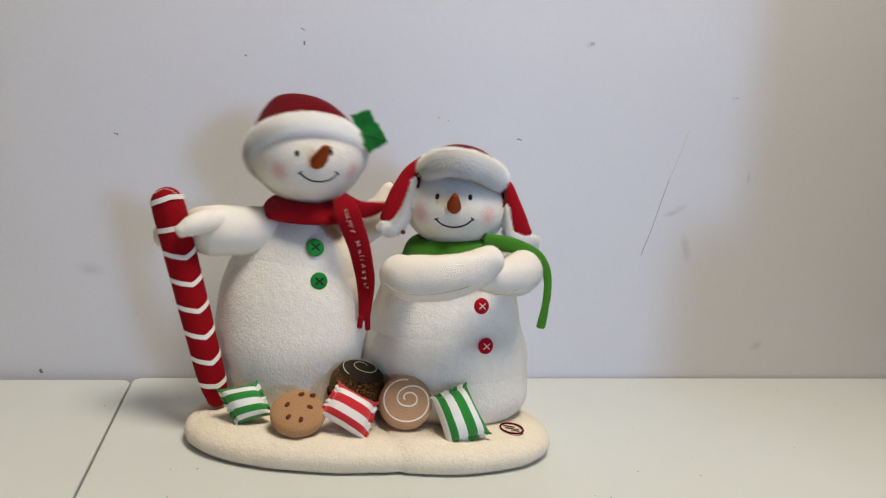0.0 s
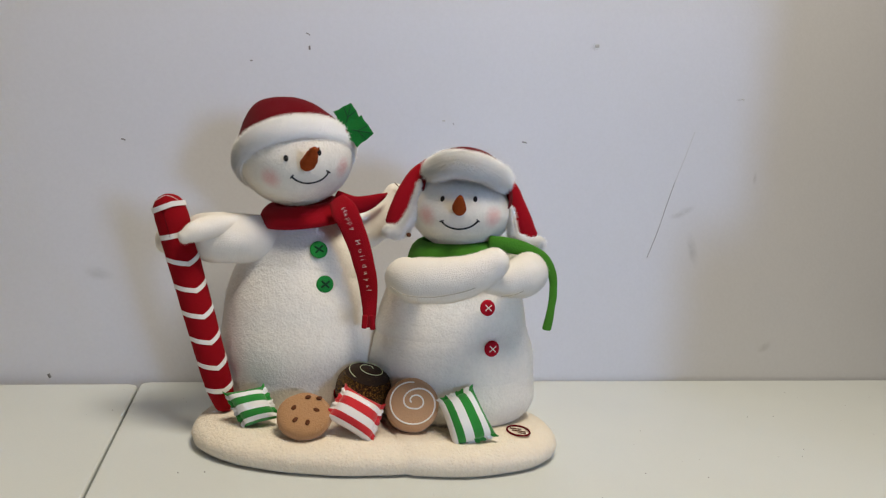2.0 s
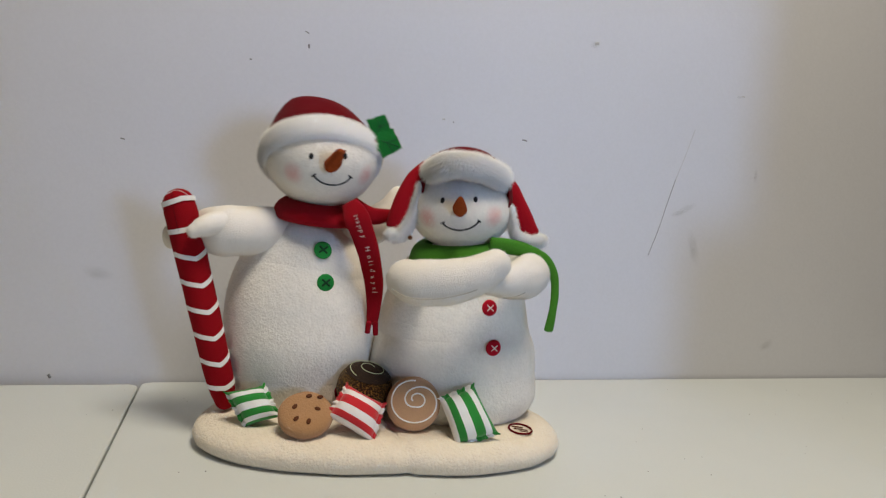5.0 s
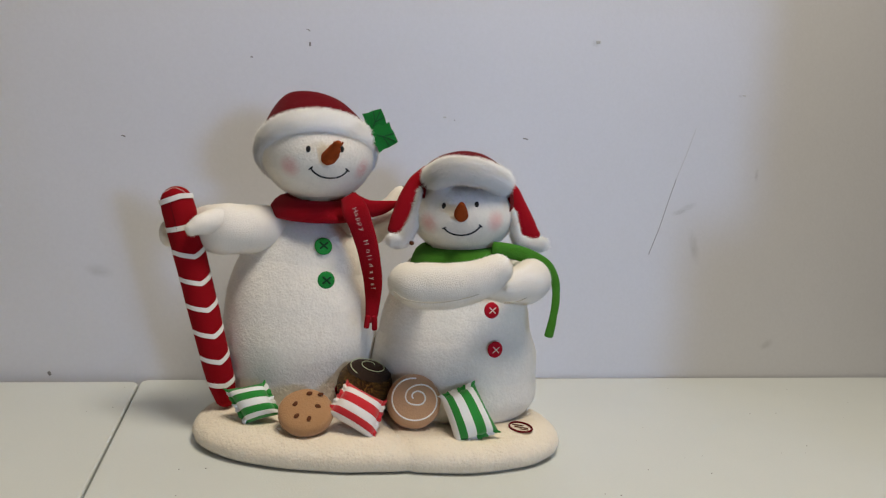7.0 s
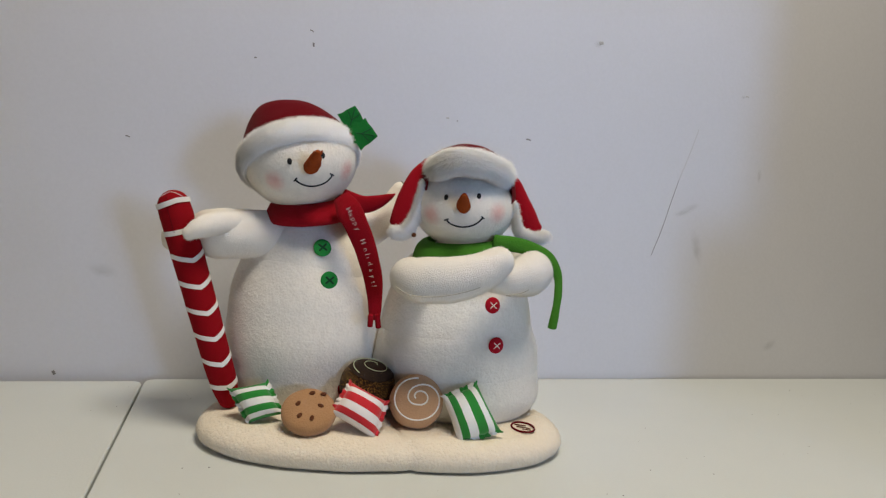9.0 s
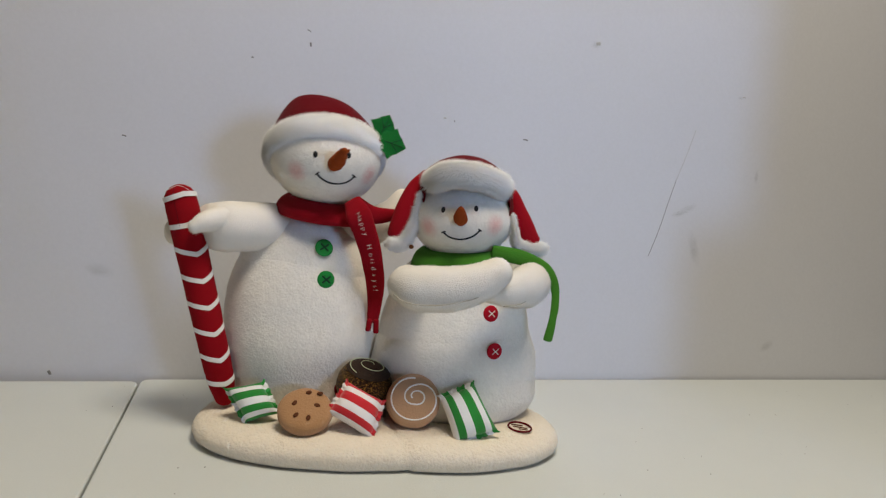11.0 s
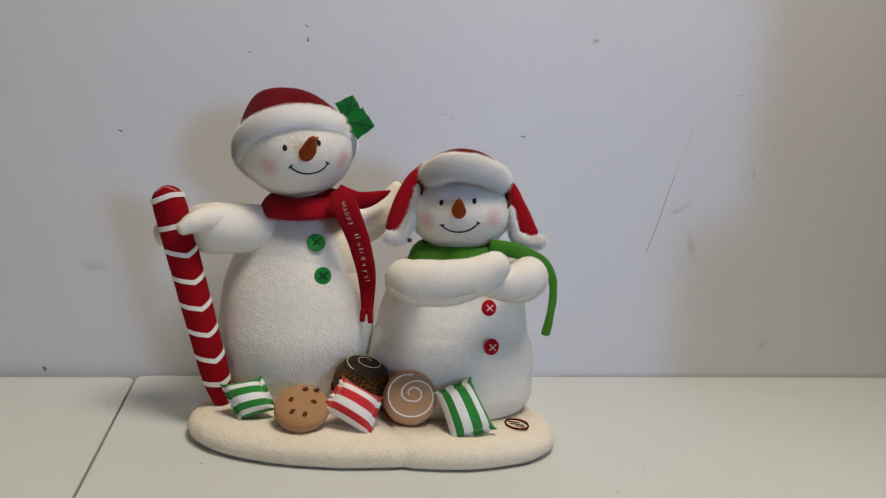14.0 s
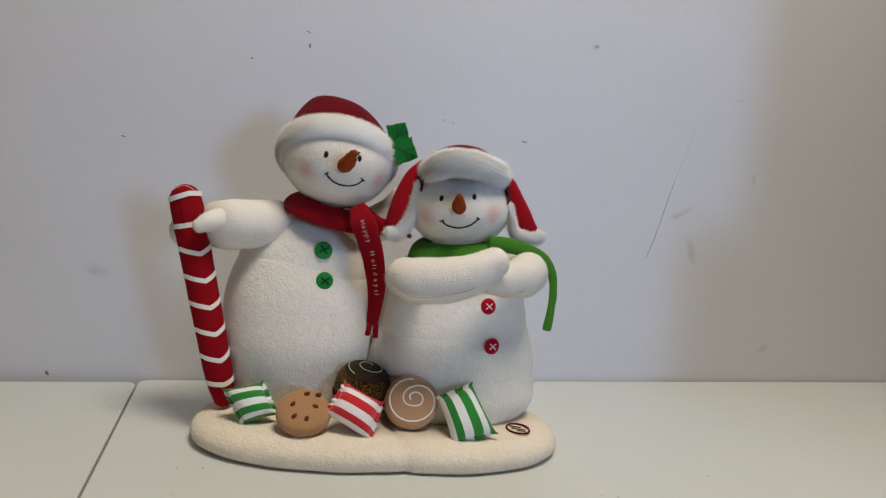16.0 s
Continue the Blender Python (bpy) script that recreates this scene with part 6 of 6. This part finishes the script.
    bobbing = [
        (0, pose(0.0715, 0.0451, 0.2048, -0.0, -0.9, 0.0)), (0.2, pose(0.0709, 0.0451, 0.2055, -0.0, -1.8, 0.0)), (0.5, pose(0.0716, 0.0451, 0.2050, -0.0, -1.3, 0.0)),
        (0.7, pose(0.0741, 0.0450, 0.1910, 0.0, 0.4, -0.0)), (1, pose(0.0718, 0.0451, 0.2022, -0.0, -1.2, 0.0)), (1.2, pose(0.0710, 0.0451, 0.2051, -0.0, -1.7, 0.0)),
        (1.5, pose(0.0712, 0.0451, 0.2039, -0.0, -0.6, -0.0)), (1.7, pose(0.0714, 0.0451, 0.2034, -0.0, -1.4, 0.0)), (2, pose(0.0713, 0.0451, 0.2048, -0.0, -1.0, 0.0)),
        (2.2, pose(0.0718, 0.0451, 0.2018, -0.0, -1.2, 0.0)), (2.5, pose(0.0737, 0.0450, 0.1912, 0.0, 0.9, -0.0)), (2.7, pose(0.0716, 0.0451, 0.2026, -0.0, -1.3, 0.0)),
        (3, pose(0.0711, 0.0451, 0.2042, -0.0, -1.3, 0.0)), (3.2, pose(0.0739, 0.0450, 0.1916, 0.0, 0.4, -0.0)), (3.5, pose(0.0720, 0.0451, 0.2022, -0.0, -0.8, 0.0)),
        (3.7, pose(0.0714, 0.0451, 0.2033, -0.0, -1.4, 0.0)), (4, pose(0.0737, 0.0450, 0.1911, 0.0, 0.6, -0.0)), (4.2, pose(0.0724, 0.0450, 0.1988, -0.0, -0.7, 0.0)),
        (4.5, pose(0.0737, 0.0450, 0.1925, 0.0, 0.2, -0.0)), (4.85, pose(0.0708, 0.0451, 0.2060, -0.0, -1.8, 0.0)), (5.2, pose(0.0739, 0.0450, 0.1916, 0.0, 0.3, -0.0)),
        (5.55, pose(0.0709, 0.0451, 0.2056, -0.0, -1.8, 0.0)), (5.9, pose(0.0740, 0.0450, 0.1912, 0.0, 0.4, -0.0)), (6.3, pose(0.0714, 0.0451, 0.2033, -0.0, -1.4, 0.0)),
        (6.5, pose(0.0709, 0.0451, 0.2044, -0.0, -1.8, -0.0)), (6.7, pose(0.0735, 0.0450, 0.1950, 0.0, -0.0, 0.0)), (7, pose(0.0735, 0.0450, 0.1950, 0.0, -0.0, 0.0)),
        (7.2, pose(0.0709, 0.0451, 0.2058, -0.0, -1.8, 0.0)), (7.5, pose(0.0746, 0.0450, 0.1885, 0.0, 0.4, 0.0)), (7.7, pose(0.0727, 0.0450, 0.1972, -0.0, -0.5, -0.0)),
        (8, pose(0.0732, 0.0450, 0.1945, 0.0, -0.1, -0.0)), (8.2, pose(0.0742, 0.0450, 0.1905, 0.0, 0.5, -0.0)), (8.5, pose(0.0713, 0.0451, 0.2045, -0.0, -2.5, 0.0)),
        (8.7, pose(0.0718, 0.0451, 0.2013, -0.0, -1.1, 0.0)), (9, pose(0.0718, 0.0450, 0.2013, -0.0, -1.5, 0.0)), (9.2, pose(0.0722, 0.0450, 0.1994, -0.0, -0.8, 0.0)),
        (9.5, pose(0.0741, 0.0450, 0.1909, 0.0, 0.5, -0.0)), (9.85, pose(0.0712, 0.0451, 0.2041, -0.0, -1.6, 0.0)), (10.2, pose(0.0741, 0.0450, 0.1908, 0.0, 0.5, -0.0)),
        (10.55, pose(0.0711, 0.0451, 0.2048, -0.0, -1.7, 0.0)), (10.95, pose(0.0740, 0.0450, 0.1915, 0.0, 0.4, -0.0)), (11.3, pose(0.0730, 0.0450, 0.1958, -0.0, -0.3, -0.0)),
        (11.5, pose(0.0710, 0.0451, 0.2043, -0.0, -2.5, -0.0)), (11.7, pose(0.0739, 0.0450, 0.1915, 0.0, 0.4, -0.0)), (12, pose(0.0720, 0.0450, 0.1975, -0.0, -0.7, -0.0)),
        (12.2, pose(0.0713, 0.0451, 0.2039, -0.0, -1.5, 0.0)), (12.5, pose(0.0751, 0.0449, 0.1877, 0.0, 0.6, -0.1)), (12.7, pose(0.0721, 0.0450, 0.2003, -0.0, -1.0, 0.0)),
        (13, pose(0.0725, 0.0450, 0.1967, -0.0, -0.4, 0.0)), (13.2, pose(0.0748, 0.0450, 0.1877, 0.0, 0.9, -0.0)), (13.5, pose(0.0709, 0.0451, 0.2043, -0.0, -2.2, -0.0)),
        (13.7, pose(0.0733, 0.0450, 0.1946, 0.0, -0.1, -0.0)), (14, pose(0.0738, 0.0450, 0.1941, 0.0, 0.1, 0.0)), (14.2, pose(0.0711, 0.0451, 0.2048, -0.0, -1.7, 0.0)),
        (14.5, pose(0.0749, 0.0450, 0.1884, 0.0, 0.7, 0.0)), (14.7, pose(0.0726, 0.0450, 0.1980, -0.0, -0.6, 0.0)), (15, pose(0.0720, 0.0451, 0.2022, -0.0, -1.3, 0.0)),
        (15.2, pose(0.0715, 0.0451, 0.2030, -0.0, -1.4, 0.0)), (15.5, pose(0.0718, 0.0450, 0.2013, -0.0, -1.3, -0.0)), (15.7, pose(0.0713, 0.0451, 0.2040, -0.0, -1.5, 0.0)),
        (16, pose(0.0713, 0.0450, 0.2015, -0.0, -1.3, -0.0))]
    for ob in (scarf2, tail2, under2, arm3, arm4):
        walk(ob, bobbing)
    walk(chest, [
        (0, pose(0.0747, 0.0480, 0.1561, -0.0, 0.0, -0.1)), (0.2, pose(0.0748, 0.0480, 0.1582, -0.0, 0.0, -0.1)), (0.5, pose(0.0754, 0.0480, 0.1563, -0.0, 0.0, -0.1)),
        (0.7, pose(0.0776, 0.0480, 0.1463, 0.0, 0.0, 0.0)), (1, pose(0.0756, 0.0480, 0.1547, -0.0, 0.0, -0.1)), (1.2, pose(0.0749, 0.0480, 0.1579, -0.0, 0.0, -0.1)),
        (1.5, pose(0.0744, 0.0480, 0.1561, -0.0, 0.0, -0.1)), (1.7, pose(0.0752, 0.0480, 0.1564, -0.0, 0.0, -0.1)), (2, pose(0.0749, 0.0480, 0.1566, -0.0, 0.0, -0.1)),
        (2.2, pose(0.0756, 0.0480, 0.1551, -0.0, 0.0, -0.1)), (2.5, pose(0.0771, 0.0480, 0.1456, 0.0, 0.0, -0.0)), (2.7, pose(0.0754, 0.0480, 0.1558, -0.0, 0.0, -0.1)),
        (3, pose(0.0744, 0.0480, 0.1562, -0.0, 0.0, -0.1)), (3.2, pose(0.0775, 0.0480, 0.1467, 0.0, 0.0, 0.0)), (3.5, pose(0.0754, 0.0480, 0.1545, -0.0, 0.0, -0.1)),
        (3.7, pose(0.0752, 0.0480, 0.1564, -0.0, 0.0, -0.1)), (4, pose(0.0769, 0.0480, 0.1451, 0.0, 0.0, -0.0)), (4.2, pose(0.0761, 0.0480, 0.1527, -0.0, 0.0, -0.0)),
        (4.5, pose(0.0773, 0.0480, 0.1475, 0.0, 0.0, -0.0)), (4.85, pose(0.0747, 0.0480, 0.1586, -0.0, 0.0, -0.1)), (5.2, pose(0.0775, 0.0480, 0.1468, 0.0, 0.0, 0.0)),
        (5.55, pose(0.0748, 0.0480, 0.1583, -0.0, 0.0, -0.1)), (5.9, pose(0.0776, 0.0480, 0.1464, 0.0, 0.0, 0.0)), (6.3, pose(0.0753, 0.0480, 0.1564, -0.0, 0.0, -0.1)),
        (6.5, pose(0.0753, 0.0480, 0.1580, -0.0, 0.0, -0.1)), (6.7, pose(0.0775, 0.0480, 0.1500, 0.0, -0.0, 0.0)), (7, pose(0.0775, 0.0480, 0.1500, 0.0, -0.0, 0.0)),
        (7.2, pose(0.0748, 0.0480, 0.1584, -0.0, 0.0, -0.1)), (7.5, pose(0.0778, 0.0480, 0.1443, 0.0, 0.0, 0.0)), (7.7, pose(0.0764, 0.0480, 0.1513, -0.0, 0.0, -0.0)),
        (8, pose(0.0773, 0.0480, 0.1496, 0.0, 0.0, -0.0)), (8.2, pose(0.0777, 0.0480, 0.1458, 0.0, 0.0, 0.0)), (8.5, pose(0.0752, 0.0480, 0.1587, -0.0, 0.0, -0.1)),
        (8.7, pose(0.0756, 0.0480, 0.1548, -0.0, 0.0, -0.1)), (9, pose(0.0756, 0.0480, 0.1552, -0.0, 0.0, -0.1)), (9.2, pose(0.0760, 0.0480, 0.1532, -0.0, 0.0, -0.0)),
        (9.5, pose(0.0776, 0.0480, 0.1462, 0.0, 0.0, 0.0)), (9.85, pose(0.0751, 0.0480, 0.1571, -0.0, 0.0, -0.1)), (10.2, pose(0.0777, 0.0480, 0.1461, 0.0, 0.0, 0.0)),
        (10.55, pose(0.0750, 0.0480, 0.1577, -0.0, 0.0, -0.1)), (10.95, pose(0.0775, 0.0480, 0.1466, 0.0, 0.0, 0.0)), (11.3, pose(0.0767, 0.0480, 0.1502, 0.0, 0.0, -0.0)),
        (11.5, pose(0.0747, 0.0480, 0.1585, -0.0, 0.0, -0.1)), (11.7, pose(0.0775, 0.0480, 0.1467, 0.0, 0.0, 0.0)), (12, pose(0.0761, 0.0480, 0.1525, -0.0, 0.0, -0.0)),
        (12.2, pose(0.0751, 0.0480, 0.1569, -0.0, 0.0, -0.1)), (12.5, pose(0.0783, 0.0480, 0.1441, 0.0, 0.0, 0.0)), (12.7, pose(0.0758, 0.0480, 0.1539, -0.0, 0.0, -0.0)),
        (13, pose(0.0766, 0.0480, 0.1513, -0.0, 0.0, -0.0)), (13.2, pose(0.0783, 0.0480, 0.1436, 0.0, 0.0, 0.0)), (13.5, pose(0.0749, 0.0480, 0.1583, -0.0, 0.0, -0.1)),
        (13.7, pose(0.0769, 0.0480, 0.1492, 0.0, 0.0, -0.0)), (14, pose(0.0780, 0.0480, 0.1492, 0.0, -0.0, 0.0)), (14.2, pose(0.0750, 0.0480, 0.1576, -0.0, 0.0, -0.1)),
        (14.5, pose(0.0783, 0.0480, 0.1442, 0.0, 0.0, 0.0)), (14.7, pose(0.0763, 0.0480, 0.1520, -0.0, 0.0, -0.0)), (15, pose(0.0760, 0.0480, 0.1562, -0.0, 0.0, -0.0)),
        (15.2, pose(0.0753, 0.0480, 0.1562, -0.0, 0.0, -0.1)), (15.5, pose(0.0761, 0.0480, 0.1552, -0.0, 0.0, -0.0)), (15.7, pose(0.0751, 0.0480, 0.1570, -0.0, 0.0, -0.1)),
        (16, pose(0.0758, 0.0480, 0.1554, -0.0, 0.0, -0.0))])
    walk(middle, [
        (0, pose(0.0759, 0.0480, 0.0952, -0.0, -0.2, -0.0)), (0.2, pose(0.0755, 0.0480, 0.0962, -0.0, -0.2, -0.1)), (0.5, pose(0.0758, 0.0480, 0.0952, -0.0, -0.2, -0.1)),
        (0.7, pose(0.0776, 0.0480, 0.0878, 0.0, 0.0, 0.0)), (1, pose(0.0767, 0.0480, 0.0938, -0.0, -0.1, -0.0)), (1.2, pose(0.0755, 0.0480, 0.0960, -0.0, -0.2, -0.1)),
        (1.5, pose(0.0756, 0.0480, 0.0942, -0.0, -0.2, -0.1)), (1.7, pose(0.0758, 0.0480, 0.0950, -0.0, -0.2, -0.1)), (2, pose(0.0759, 0.0480, 0.0948, -0.0, -0.2, -0.0)),
        (2.2, pose(0.0760, 0.0480, 0.0940, -0.0, -0.1, -0.0)), (2.5, pose(0.0770, 0.0480, 0.0872, 0.0, -0.0, -0.0)), (2.7, pose(0.0759, 0.0480, 0.0945, -0.0, -0.2, -0.0)),
        (3, pose(0.0753, 0.0480, 0.0944, -0.0, -0.2, -0.1)), (3.2, pose(0.0776, 0.0480, 0.0881, 0.0, 0.0, 0.0)), (3.5, pose(0.0762, 0.0480, 0.0935, -0.0, -0.1, -0.0)),
        (3.7, pose(0.0758, 0.0480, 0.0950, -0.0, -0.2, -0.1)), (4, pose(0.0774, 0.0480, 0.0876, 0.0, -0.0, -0.0)), (4.2, pose(0.0765, 0.0480, 0.0923, -0.0, -0.1, -0.0)),
        (4.5, pose(0.0774, 0.0480, 0.0887, 0.0, -0.0, -0.0)), (4.85, pose(0.0754, 0.0480, 0.0965, -0.0, -0.2, -0.1)), (5.2, pose(0.0775, 0.0480, 0.0882, 0.0, 0.0, 0.0)),
        (5.55, pose(0.0754, 0.0480, 0.0963, -0.0, -0.2, -0.1)), (5.9, pose(0.0776, 0.0480, 0.0879, 0.0, 0.0, 0.0)), (6.3, pose(0.0758, 0.0480, 0.0949, -0.0, -0.2, -0.1)),
        (6.5, pose(0.0754, 0.0480, 0.0962, -0.0, -0.2, -0.1)), (6.7, pose(0.0775, 0.0480, 0.0900, 0.0, -0.0, 0.0)), (7, pose(0.0775, 0.0480, 0.0900, 0.0, -0.0, 0.0)),
        (7.2, pose(0.0754, 0.0480, 0.0964, -0.0, -0.2, -0.1)), (7.5, pose(0.0777, 0.0480, 0.0869, 0.0, 0.0, 0.0)), (7.7, pose(0.0767, 0.0480, 0.0914, -0.0, -0.1, -0.0)),
        (8, pose(0.0774, 0.0480, 0.0896, 0.0, -0.0, -0.0)), (8.2, pose(0.0777, 0.0480, 0.0875, 0.0, 0.0, 0.0)), (8.5, pose(0.0755, 0.0480, 0.0971, -0.0, -0.2, -0.1)),
        (8.7, pose(0.0761, 0.0480, 0.0938, -0.0, -0.1, -0.0)), (9, pose(0.0758, 0.0480, 0.0942, -0.0, -0.2, -0.1)), (9.2, pose(0.0764, 0.0480, 0.0927, -0.0, -0.1, -0.0)),
        (9.5, pose(0.0777, 0.0480, 0.0878, 0.0, 0.0, 0.0)), (9.85, pose(0.0757, 0.0480, 0.0954, -0.0, -0.2, -0.1)), (10.2, pose(0.0777, 0.0480, 0.0877, 0.0, 0.0, 0.0)),
        (10.55, pose(0.0756, 0.0480, 0.0958, -0.0, -0.2, -0.1)), (10.95, pose(0.0776, 0.0480, 0.0881, 0.0, 0.0, 0.0)), (11.3, pose(0.0769, 0.0480, 0.0906, -0.0, -0.1, -0.0)),
        (11.5, pose(0.0750, 0.0480, 0.0968, -0.0, -0.2, -0.1)), (11.7, pose(0.0776, 0.0480, 0.0881, 0.0, 0.0, 0.0)), (12, pose(0.0763, 0.0480, 0.0917, -0.0, -0.1, -0.0)),
        (12.2, pose(0.0757, 0.0480, 0.0953, -0.0, -0.2, -0.1)), (12.5, pose(0.0783, 0.0480, 0.0867, 0.0, 0.1, 0.0)), (12.7, pose(0.0762, 0.0480, 0.0932, -0.0, -0.1, -0.0)),
        (13, pose(0.0769, 0.0480, 0.0903, -0.0, -0.1, -0.0)), (13.2, pose(0.0781, 0.0480, 0.0859, 0.0, 0.1, 0.0)), (13.5, pose(0.0754, 0.0480, 0.0966, -0.0, -0.2, -0.1)),
        (13.7, pose(0.0771, 0.0480, 0.0899, -0.0, -0.0, -0.0)), (14, pose(0.0775, 0.0480, 0.0893, 0.0, -0.0, -0.0)), (14.2, pose(0.0756, 0.0480, 0.0958, -0.0, -0.2, -0.1)),
        (14.5, pose(0.0782, 0.0480, 0.0867, 0.0, 0.1, 0.0)), (14.7, pose(0.0766, 0.0480, 0.0918, -0.0, -0.1, -0.0)), (15, pose(0.0756, 0.0480, 0.0945, -0.0, -0.2, -0.1)),
        (15.2, pose(0.0758, 0.0480, 0.0948, -0.0, -0.2, -0.1)), (15.5, pose(0.0764, 0.0480, 0.0943, -0.0, -0.1, -0.0)), (15.7, pose(0.0757, 0.0480, 0.0953, -0.0, -0.2, -0.1)),
        (16, pose(0.0761, 0.0480, 0.0946, -0.0, -0.1, -0.0))])


motions()
